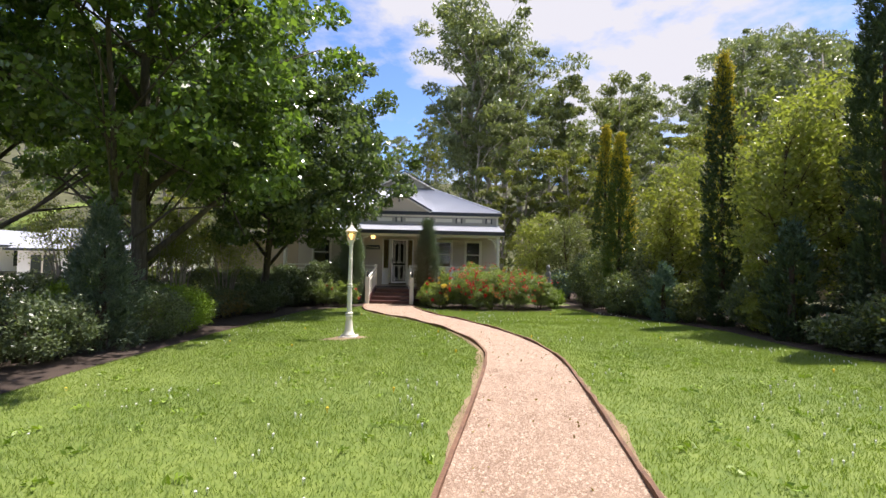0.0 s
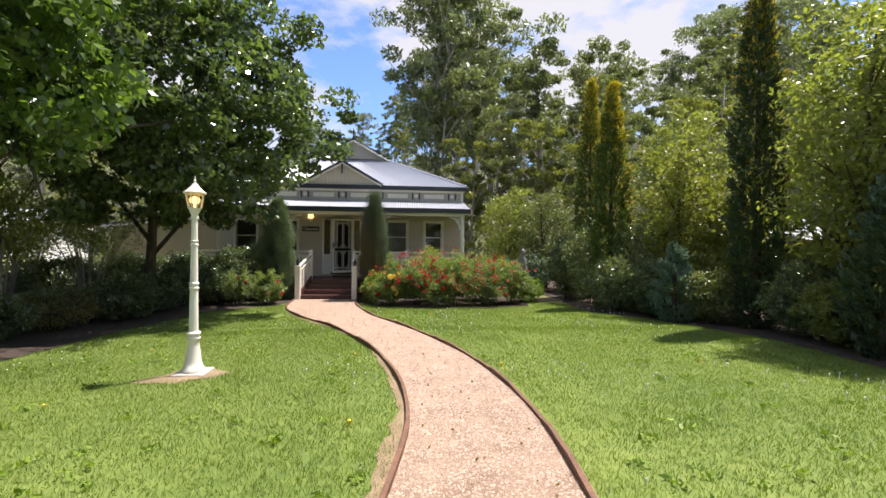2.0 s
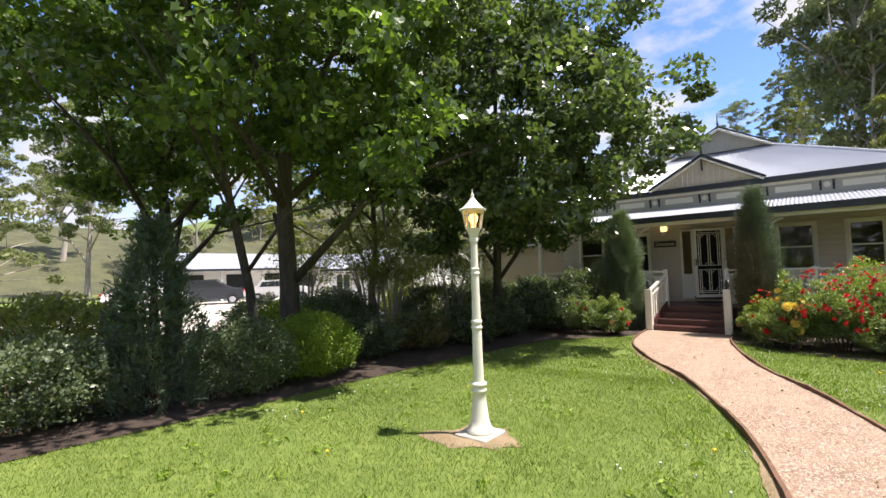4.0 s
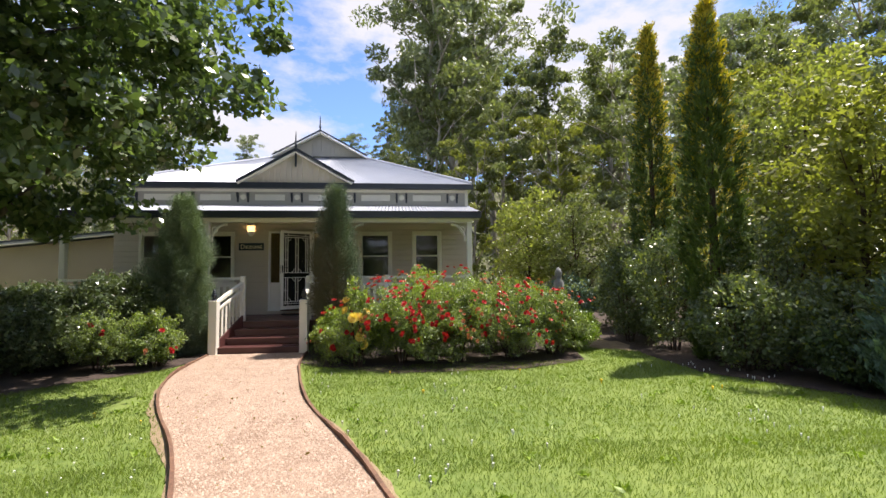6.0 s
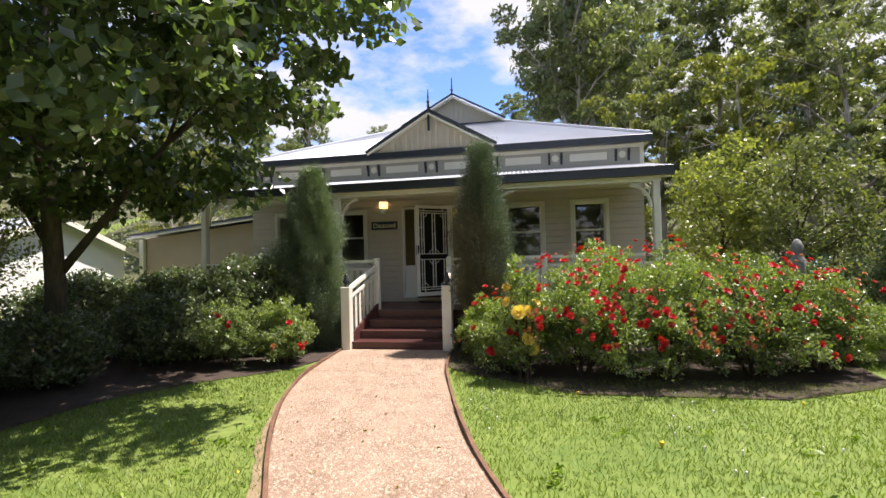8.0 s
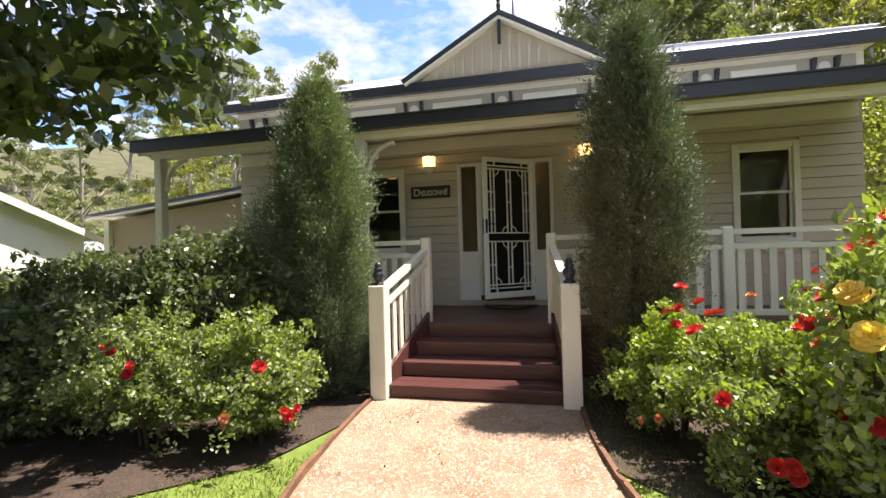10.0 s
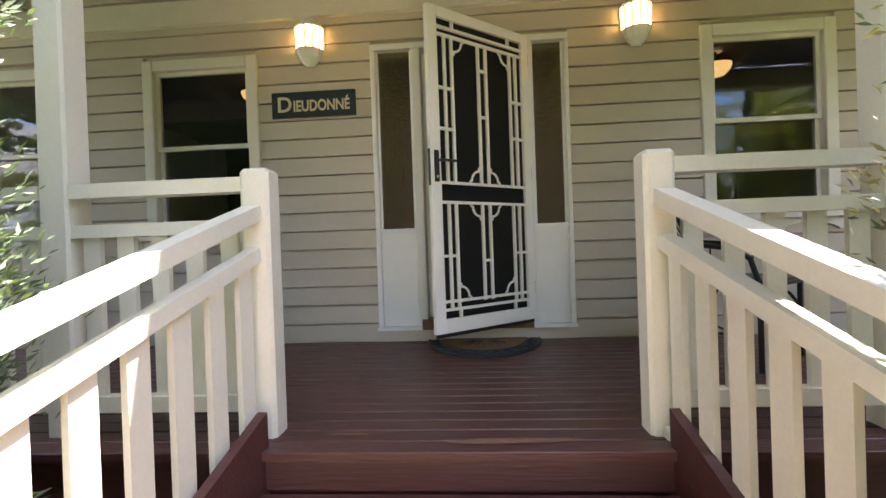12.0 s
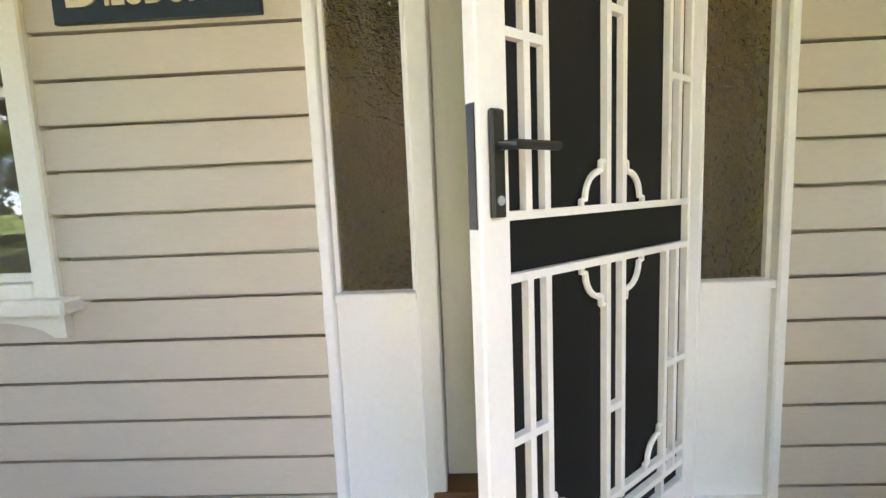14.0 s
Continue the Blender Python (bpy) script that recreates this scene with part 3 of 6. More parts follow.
def security_door():
    w, h, t, y0, y1 = 0.85, 1.99, 0.065, -0.018, 0.018
    d = thing("security_door", (0.402, 20.925, 0.73), "open white metal security screen door with scrollwork", "door", turn=39.0)
    fr = Geo()
    fr.box((-w, y0, 0), (-w + 0.075, y1, h), 0.004).box((-t, y0, 0), (0, y1, h), 0.004)
    fr.box((-w + 0.075, y0, h - t), (-t, y1, h), 0.004).box((-w + 0.075, y0, 0), (-t, y1, 0.085), 0.004)
    part("door_frame", fr, M_WHITE, d)
    part("sweep", Geo().box((-w + 0.01, -0.008, -0.025), (-0.01, 0.012, 0.0)), M_BLACK, d, "black rubber door sweep")
    a, b = -w + 0.075, -t
    part("screen", Geo().box((a, 0.004, 0.085), (b, 0.007, h - t)), M_MESH, d, "dark fine security mesh")
    r = 0.0085
    m1, m2 = 0.80, 0.92
    def bar(p, q):
        part("bar", Geo().beam((p[0], -0.006, p[1]), (q[0], -0.006, q[1]), 2 * r, 2 * r, (0, 1, 0)), M_WHITE, d)
    mid = (a + b) / 2
    for x in (a + 0.055, a + 0.11, b - 0.055, b - 0.11, mid - 0.032, mid + 0.032):
        lo = 0.175 if abs(x - mid) < 0.1 else 0.14
        bar((x, lo), (x, m1))
        bar((x, m2), (x, h - t - 0.10))
    for z in (0.14, 0.19, m1, m2, h - t - 0.055, h - t - 0.10):
        bar((a, z), (b, z))
    for x in (a + 0.12, b - 0.12):
        bar((x, 0.085), (x, 0.14))
        bar((x, h - t - 0.055), (x, h - t))
    for x0, x1 in ((a, a + 0.11), (b - 0.11, b)):
        for z in (0.47, 1.25, 1.50):
            bar((x0, z), (x1, z))
    for z in (0.43, 1.36, 1.66):
        bar((mid - 0.032, z), (mid + 0.032, z))
    def scroll(cx, cz, sx, sz, R=0.105):
        pts = [(cx, cz + sz * R), (cx + sx * 0.02, cz + sz * R), (cx + sx * 0.02, cz + sz * (R - 0.018))]
        for i in range(7):
            u = math.pi / 2 * (1 - i / 6)
            pts.append((cx + sx * (0.022 + 0.058 * math.cos(u)), cz + sz * (0.022 + 0.062 * math.sin(u))))
        pts += [(cx + sx * (R - 0.012), cz + sz * 0.02), (cx + sx * (R - 0.012), cz)]
        part("scroll", Geo().tube([(x, -0.006, z) for x, z in pts], r * 0.9, 6), M_WHITE, d)
    for s in (-1, 1):
        scroll(mid + s * 0.032, m2, s, 1)
        scroll(mid + s * 0.032, m1, s, -1)
    scroll(a + 0.11, 0.19, 1, 1)
    scroll(b - 0.11, 0.19, -1, 1)
    scroll(a + 0.11, h - t - 0.10, 1, -1)
    scroll(b - 0.11, h - t - 0.10, -1, -1)
    lock = part("lock_plate", Geo().box((-w + 0.020, y0 - 0.014, 0.92), (-w + 0.053, y0, 1.11), 0.004), M_BLACK, d, "black lock plate")
    part("lever", Geo().tube([(-w + 0.036, y0 - 0.012, 1.045), (-w + 0.036, y0 - 0.05, 1.045), (-w + 0.15, y0 - 0.052, 1.045)], 0.009, 8), M_BLACK, lock, "black lever handle")
    part("keyhole", Geo().tube([(-w + 0.036, y0 - 0.017, 0.95), (-w + 0.036, y0 - 0.01, 0.95)], 0.009, 10), M_ROOF, lock, "steel key cylinder")
    part("strike", Geo().box((-w - 0.003, -0.010, 0.90), (-w, 0.010, 1.12)), M_BLACK, d)
    for z in (0.18, 0.98, 1.78):
        part("hinge", Geo().tube([(0.006, 0, z), (0.006, 0, z + 0.09)], 0.008, 8), M_BLACK, d)


security_door()


def verandah():
    deck = structure("deck", Geo().box((-4.75, 19.24, 0.05), (4.5, WALL + 0.02, DECK - 0.034)), M_DECK, "oxblood stained timber verandah deck", "deck")
    rng = random.Random(3)
    y = 19.2
    while y < WALL - 0.03:
        cuts = sorted([-4.78, 4.52] + [rng.uniform(-3.8, -1.6), rng.uniform(0.9, 3.4)])
        for a, b in zip(cuts, cuts[1:]):
            ob = part("plank", Geo().box((0, 0, -0.03), (b - a - 0.003, 0.088, 0), 0.003), M_DECK, deck)
            ob.location = (a, y, DECK + rng.uniform(-0.0015, 0.0))
        y += 0.0935
    worn = Geo()
    for x, yy, lx, ly in ((-0.9, 20.1, 0.5, 0.03), (0.3, 20.0, 0.35, 0.018), (0.35, 19.75, 0.4, 0.012), (1.35, 20.36, 0.28, 0.05), (0.75, 20.2, 0.22, 0.03), (0.1, 19.28, 0.55, 0.03), (-0.5, 19.34, 0.2, 0.015)):
        ring = [(x + math.cos(i / 12 * 2 * math.pi) * lx / 2 * rng.uniform(0.6, 1), yy + math.sin(i / 12 * 2 * math.pi) * ly * rng.uniform(0.5, 1), DECK + 0.0035) for i in range(12)]
        worn.add(ring, [tuple(range(12))])
    tagged(part("worn_patches", worn, M_WORN), "pale worn patches in the deck stain", "worn stain", kind="stuff")
    roof = thing("verandah_roof", (0, 0, 0), "grey corrugated verandah roof with charcoal gutter on cream beams", "roof", kind="structure")
    part("corrugated_sheet", corrugated([(-4.95, 19.30, 3.065), (4.62, 19.30, 3.065), (4.62, 20.98, 3.44), (-4.95, 20.98, 3.44)], 0.085, 0.011), M_ROOF, roof)
    part("gutter", Geo().box((-4.98, 19.215, 2.895), (4.65, 19.305, 3.055), 0.012), M_DARK, roof, "charcoal gutter")
    part("gutter_lip", Geo().box((-4.99, 19.20, 3.03), (4.66, 19.22, 3.048)), M_DARK, roof)
    part("beam", Geo().box((-4.75, 19.335, 2.80), (4.45, 19.45, 2.94), 0.008), M_CREAM, roof)
    part("fascia", Geo().box((-4.93, 19.307, 2.86), (4.6, 19.333, 3.02)), M_CREAM, roof)
    part("ledger", Geo().box((-4.56, WALL - 0.065, 2.98), (4.5, WALL - 0.024, 3.16)), M_CREAM, roof)
    for i in range(11):
        x = -4.5 + i * 0.895
        part("rafter", Geo().beam((x, 19.34, 2.96), (x, 20.97, 3.31), 0.05, 0.12), M_CREAM, roof)
    for y, z in ((19.85, 3.115), (20.45, 3.245)):
        part("batten", Geo().box((-4.7, y, z + 0.045), (4.45, y + 0.05, z + 0.075)), M_CREAM, roof)
    for x in (-4.93, 4.56):
        part("barge", Geo().beam((x, 19.31, 2.97), (x, 20.97, 3.35), 0.03, 0.15), M_CREAM, roof)
    for i, x in enumerate((-4.63, -1.62, 1.45, 4.37)):
        p = thing("verandah_post", (x, 19.39, DECK), "cream turned-bracket timber verandah post", "post", "verandah posts", "structure")
        part("shaft", Geo().box((-0.06, -0.06, 0), (0.06, 0.06, 2.225), 0.01), M_CREAM, p)
        for s in (-1, 1):
            if (i == 0 and s < 0) or (i == 3 and s > 0):
                continue
            pts = [(s * 0.06, 0, 1.80), (s * 0.06, 0, 1.72)]
            arc = [(s * (0.09 + 0.34 * (1 - math.cos(u))), 0, 1.78 + 0.40 * math.sin(u)) for u in np.linspace(0, math.pi / 2, 8)]
            part("bracket", Geo().tube(arc, [0.035, 0.03, 0.028, 0.026, 0.026, 0.028, 0.03, 0.035], 6), M_CREAM, p)
            part("bracket_scroll", Geo().tube([(s * 0.16 + 0.06 * math.cos(u), 0, 2.05 + 0.07 * math.sin(u)) for u in np.linspace(0, 2 * math.pi, 11)[:-1]], 0.014, 6, True), M_CREAM, p)
    return deck


def corrugated(c, pitch, depth):
    """A corrugated sheet on four corners: lower left, lower right, upper right, upper left; ribs run up the slope."""
    a, b, d, e = (Vector(p) for p in c)
    n = max(4, int((b - a).length / pitch * 4))
    up = (b - a).cross(e - a).normalized()
    g = Geo()
    for i in range(n + 1):
        u = i / n
        o = up * (math.sin(i * math.pi / 2) * depth)
        g.v += [tuple(a.lerp(b, u) + o), tuple(e.lerp(d, u) + o)]
    g.f = [(2 * i, 2 * i + 2, 2 * i + 3, 2 * i + 1) for i in range(n)]
    return g


deck = verandah()
weatherboards()


def main_roof():
    r = thing("house_roof", (0, 0, 0), "pale grey corrugated hip roof with front gablet", "roof", kind="structure")
    ex, ey, ez, by, bz, hx, az = 4.70, 20.86, 4.03, 24.6, 5.70, 1.42, 6.53
    back = 31.4
    part("roof_sheet", corrugated([(-ex, ey, ez), (ex, ey, ez), (hx, by, bz), (-hx, by, bz)], 0.085, 0.012), M_ROOF, r)
    ry = back - (by - ey)
    part("roof_sheet", corrugated([(ex, ey, ez), (ex, back, ez), (hx, ry, bz), (hx, by, bz)], 0.1, 0.012), M_ROOF, r)
    part("roof_sheet", corrugated([(-ex, back, ez), (-ex, ey, ez), (-hx, by, bz), (-hx, ry, bz)], 0.1, 0.012), M_ROOF, r)
    part("roof_sheet", corrugated([(ex, back, ez), (-ex, back, ez), (-hx, ry, bz), (hx, ry, bz)], 0.1, 0.012), M_ROOF, r)
    for s in (-1, 1):
        part("roof_sheet", corrugated([(s * (hx + 0.12), by - 0.25, bz - 0.03), (s * (hx + 0.12), ry, bz - 0.03), (0, ry, az), (0, by - 0.25, az)], 0.1, 0.012), M_ROOF, r)
        part("hip_cap", Geo().tube([(s * ex, ey, ez + 0.02), (s * hx, by, bz + 0.02)], 0.045, 8), M_ROOF, r)
        part("barge_board", Geo().beam((s * (hx + 0.16), by - 0.27, bz - 0.09), (0, by - 0.27, az - 0.06), 0.035, 0.17, (0, 1, 0)), M_CREAM, r)
        part("barge_cap", Geo().beam((s * (hx + 0.18), by - 0.28, bz + 0.0), (0, by - 0.28, az + 0.04), 0.05, 0.03, (0, 1, 0)), M_DARK, r)
    part("gablet_wall", Geo().slab([(-hx, by - 0.1, bz), (hx, by - 0.1, bz), (0, by - 0.1, az - 0.03)], 0.1, (0, 1, 0)), M_GREY, r)
    for i in range(-8, 9):
        x = i * 0.15
        part("batten", Geo().box((x - 0.012, by - 0.125, bz), (x + 0.012, by - 0.098, az - 0.1 - abs(x) * 0.6)), M_GREY, r)
    part("finial", Geo().lathe([(0.025, 0), (0.03, 0.1), (0.02, 0.13), (0.045, 0.17), (0.022, 0.24), (0.012, 0.55)], (0, by - 0.28, az - 0.02), 8), M_DARK, r)
    part("gutter", Geo().box((-ex - 0.03, ey - 0.09, 3.87), (ex + 0.03, ey + 0.02, 4.02), 0.012), M_DARK, r, "charcoal gutter")
    for s in (-1, 1):
        part("gutter", Geo().box((s * ex - 0.05, ey + 0.02, 3.89), (s * ex + 0.05, back, 4.045), 0.012), M_DARK, r)
    part("soffit", Geo().box((-ex, ey + 0.03, 3.885), (ex, back, 3.91)), M_CREAM, r)
    # front gable over the entrance
    gx, gy, gz0, ga = 1.46, 20.86, 4.00, 4.86
    part("gable_wall", Geo().slab([(-gx + 0.1, gy, gz0), (gx - 0.1, gy, gz0), (0, gy, ga - 0.05)], 0.1, (0, 1, 0)), M_BOARD, r)
    for i in range(-9, 10):
        x = i * 0.14
        part("batten", Geo().box((x - 0.02, gy - 0.04, gz0), (x + 0.02, gy, ga - 0.08 - abs(x) * 0.66)), M_BOARD, r)
    for s in (-1, 1):
        part("barge_board", Geo().beam((s * gx, gy - 0.06, gz0 - 0.02), (0, gy - 0.06, ga - 0.04), 0.035, 0.15, (0, 1, 0)), M_CREAM, r)
        part("barge_cap", Geo().beam((s * (gx + 0.06), gy - 0.07, gz0 + 0.05), (0, gy - 0.07, ga + 0.06), 0.06, 0.03, (0, 1, 0)), M_DARK, r)
        part("gable_sheet", corrugated([(s * (gx + 0.05), gy - 0.05, gz0 + 0.03), (s * 0.2, gy + 2.1, gz0 + 0.93), (0, gy + 2.1, ga + 0.03), (0, gy - 0.05, ga + 0.03)], 0.1, 0.012), M_ROOF, r)
    part("finial", Geo().box((-0.025, gy - 0.10, ga - 0.42), (0.025, gy - 0.06, ga + 0.1)).lathe([(0.028, 0), (0.035, 0.06), (0.02, 0.1), (0.04, 0.14), (0.018, 0.19), (0.010, 0.42)], (0, gy - 0.08, ga + 0.1), 8), M_DARK, r)
    # frieze of panels, paired brackets and rosettes above the verandah roof
    f = thing("frieze", (0, WALL, 3.4), "grey frieze with cream panels, paired brackets and round rosettes", "frieze", kind="structure")
    part("board", Geo().box((-HX, -0.03, 0.0), (HX, 0.018, 0.49)), M_GREY, f)
    part("moulding", Geo().box((-HX - 0.02, -0.055, 0.40), (HX + 0.02, -0.03, 0.47), 0.006), M_CREAM, f)
    for i in range(-3, 4):
        c = i * 1.385
        if abs(c) < 4.4:
            for o in (-0.13, 0.13):
                pts = [(c + o - 0.024, -0.03, 0.37), (c + o - 0.024, -0.11, 0.37), (c + o - 0.024, -0.10, 0.29), (c + o - 0.024, -0.055, 0.22), (c + o - 0.024, -0.05, 0.12), (c + o - 0.024, -0.03, 0.12)]
                part("bracket", Geo().slab(pts, 0.048, (1, 0, 0)), M_DARK, f)
            part("rosette", Geo().tube([(c, -0.03, 0.26), (c, -0.05, 0.26), (c, -0.056, 0.26)], [0.075, 0.07, 0.04], 16), M_CREAM, f)
        if abs(c + 0.69) < 4.3:
            part("panel", Geo().box((c + 0.69 - 0.385, -0.045, 0.17), (c + 0.69 + 0.385, -0.03, 0.33), 0.01), M_CREAM, f)
    part("corner_board", Geo().box((HX - 0.05, -0.04, 0.0), (HX + 0.03, 0.02, 0.49)), M_CREAM, f)


main_roof()


def stairs():
    s = thing("front_steps", (0, 0, 0), "oxblood stained timber steps up to the verandah", "steps", kind="structure")
    ys = [18.25, 18.57, 18.89, 19.21]
    zs = [0.145, 0.288, 0.431, 0.575]
    for i in range(4):
        u = i / 3
        a, b = -0.93 + 0.16 * u, 0.73 - 0.11 * u
        part("riser", Geo().box((a, ys[i] + 0.012, zs[i] - 0.145 + (0.004 if i else -0.05)), (b, ys[i] + 0.035, zs[i] - 0.03)), M_DECK, s)
        if i < 3:
            for k in range(2):
                part("tread", Geo().box((a, ys[i] - 0.012 + k * 0.168, zs[i] - 0.03), (b, ys[i] + 0.150 + k * 0.168, zs[i]), 0.004), M_DECK, s)
    for x0, x1 in ((-0.965, -0.79), (0.735, 0.615)):
        pts = [(x0, 18.22, -0.03), (x0, 18.22, 0.24), (x1, 19.24, 0.70), (x1, 19.24, 0.30), ((x0 + x1) / 2, 18.75, -0.03)]
        part("stringer", Geo().slab(pts, 0.035, (1, 0, 0)), M_DECK, s)


stairs()


def newel(x, y):
    n = thing("newel_post", (x, y, 0), "cream square newel post with dark turned finial", "post", "stair newels")
    part("shaft", Geo().box((-0.08, -0.08, -0.03), (0.08, 0.08, 1.09), 0.008), M_CREAM, n)
    part("finial", Geo().lathe([(0.052, 0), (0.053, 0.02), (0.034, 0.03), (0.030, 0.045), (0.046, 0.065), (0.056, 0.095), (0.050, 0.122), (0.030, 0.140), (0.045, 0.150), (0.045, 0.160), (0.029, 0.168), (0.034, 0.185), (0.028, 0.205), (0.012, 0.22), (0.003, 0.226)], (0, 0, 1.09), 14), M_DARK, n, "charcoal turned finial", True)


def post(x, y, name="rail_post", h=1.0):
    p = thing(name, (x, y, DECK), "cream square verandah rail post", "post", "rail posts")
    part("shaft", Geo().box((-0.055, -0.055, -0.12), (0.055, 0.055, h), 0.014), M_CREAM, p)


def railing(p, q, label, zl=0.0, zr=0.0):
    """A balustrade from p to q (floor heights zl and zr over the deck)."""
    b = thing("balustrade", (0, 0, 0), label, "railing", "verandah railings")
    p, q = Vector((*p, DECK + zl)), Vector((*q, DECK + zr))
    up = lambda z: Vector((0, 0, z))
    part("top_rail", Geo().beam(p + up(0.945), q + up(0.945), 0.075, 0.055), M_CREAM, b)
    part("mid_rail", Geo().beam(p + up(0.79), q + up(0.79), 0.055, 0.05), M_CREAM, b)
    part("bottom_rail", Geo().beam(p + up(0.12), q + up(0.12), 0.055, 0.06), M_CREAM, b)
    n = max(3, int((q - p).xy.length / 0.135))
    dx = (q - p).xy.normalized()
    for i in range(n):
        c = p.lerp(q, (i + 0.5) / n)
        g = Geo()
        lo, hi = c + up(0.14), c + up(0.78)
        e = Vector((dx.x, dx.y, (q - p).z / (q - p).xy.length)) * 0.034
        s = Vector((-dx.y, dx.x, 0)) * 0.011
        g.add([lo - e - s, lo + e - s, lo + e + s, lo - e + s, hi - e - s, hi + e - s, hi + e + s, hi - e + s], [(3, 2, 1, 0), (4, 5, 6, 7), (0, 1, 5, 4), (1, 2, 6, 5), (2, 3, 7, 6), (3, 0, 4, 7)])
        part("baluster", g, M_CREAM, b)


newel(-0.985, 18.24)
newel(0.775, 18.24)
post(-0.815, 19.37)
post(0.64, 19.37)
post(2.40, 19.37)
railing((-0.975, 18.32), (-0.82, 19.32), "cream stair handrail with flat balusters", -0.475, -0.11)
railing((0.765, 18.32), (0.65, 19.32), "cream stair handrail with flat balusters", -0.475, -0.11)
railing((-4.57, 19.37), (-1.68, 19.37), "cream verandah railing with flat balusters")
railing((-1.56, 19.37), (-0.87, 19.37), "short cream verandah railing beside the steps")
railing((0.695, 19.37), (1.39, 19.37), "short cream verandah railing beside the steps")
railing((1.51, 19.37), (2.345, 19.37), "cream verandah railing with flat balusters")
railing((2.455, 19.37), (4.31, 19.37), "cream verandah railing with flat balusters")


def wall_lamp(x):
    l = thing("wall_lamp", (x, WALL - 0.03, 2.62), "lit white half-lantern wall lamp with amber glass", "wall lamp", "entrance lamps")
    half = lambda r, z, k=7: [(r * math.cos(math.pi * (1 + i / (k - 1))), r * math.sin(math.pi * (1 + i / (k - 1))), z) for i in range(k)]
    def shell(prof):
        g, k = Geo(), 7
        for r, z in prof:
            g.v += half(r, z)
        for j in range(len(prof) - 1):
            g.f += [(j * k + i, j * k + i + 1, (j + 1) * k + i + 1, (j + 1) * k + i) for i in range(k - 1)]
            g.f.append((j * k, (j + 1) * k, (j + 1) * k + k - 1, j * k + k - 1))
        g.f += [tuple(range(k - 1, -1, -1)), tuple((len(prof) - 1) * k + i for i in range(k))]
        return g
    part("bowl", shell([(0.03, 0), (0.075, 0.05), (0.095, 0.10), (0.105, 0.115)]), M_WHITE, l)
    part("glass", shell([(0.088, 0.115), (0.098, 0.27)]), M_WARM, l, "glowing amber glass")
    part("cap", shell([(0.112, 0.27), (0.108, 0.285), (0.07, 0.33), (0.02, 0.36)]), M_WHITE, l)
    for i in range(7):
        a = math.pi * (1 + i / 6)
        part("rib", Geo().beam((0.099 * math.cos(a), 0.099 * math.sin(a), 0.11), (0.106 * math.cos(a), 0.106 * math.sin(a), 0.275), 0.01, 0.01), M_WHITE, l)


wall_lamp(-1.17)
wall_lamp(1.18)


def lettering(body, size, at, parent, material):
    cu = bpy.data.curves.new("lettering", "FONT")
    cu.body, cu.size, cu.extrude, cu.offset = body, size, 0.002, 0.0028
    tmp = new("lettering_source", cu)
    bpy.context.view_layer.update()
    me = bpy.data.meshes.new_from_object(tmp.evaluated_get(bpy.context.evaluated_depsgraph_get()))
    w = max(v.co.x for v in me.vertices) - min(v.co.x for v in me.vertices)
    bpy.data.objects.remove(tmp)
    me.materials.clear()
    me.materials.append(material)
    ob = new("lettering", me)
    ob.parent = parent
    ob.matrix_basis = pose(*at, 90, 0, 0)
    return ob, w


def name_sign():
    s = thing("name_sign", (-1.156, WALL - 0.025, 2.345), "dark navy name board with pale serif lettering", "sign", turn=0)
    part("board", Geo().box((-0.316, -0.022, -0.095), (0.316, 0.0, 0.095), 0.005), M_NAVY, s)
    ob, w = lettering("D", 0.155, (-0.275, -0.0245, -0.05), s, M_LETTER)
    rest, w2 = lettering("IEUDONN\u00c9", 0.112, (-0.275 + w + 0.02, -0.0245, -0.05), s, M_LETTER)
    k = (0.545 - w - 0.02) / w2
    rest.scale = (k, 1, 1)


name_sign()


def ceiling_lamp(x, y, glass=M_BOWL):
    l = thing("ceiling_lamp", (x, y, 3.1), "lit amber glass ceiling lamp inside the house", "ceiling lamp", "ceiling lamps")
    part("rose", Geo().lathe([(0.06, -0.03), (0.06, 0.0)], (0, 0, 0), 14), M_WHITE, l)
    part("stem", Geo().lathe([(0.012, -0.16), (0.012, -0.03)], (0, 0, 0), 8), M_BLACK, l)
    part("shade", Geo().lathe([(0.02, -0.27), (0.08, -0.255), (0.125, -0.21), (0.14, -0.16), (0.13, -0.155)], (0, 0, 0), 16), glass, l, "glowing amber glass bowl", True)


ceiling_lamp(-2.25, 22.3)
ceiling_lamp(2.42, 22.3)
ceiling_lamp(0.1, 22.6, M_HALLGLOW)


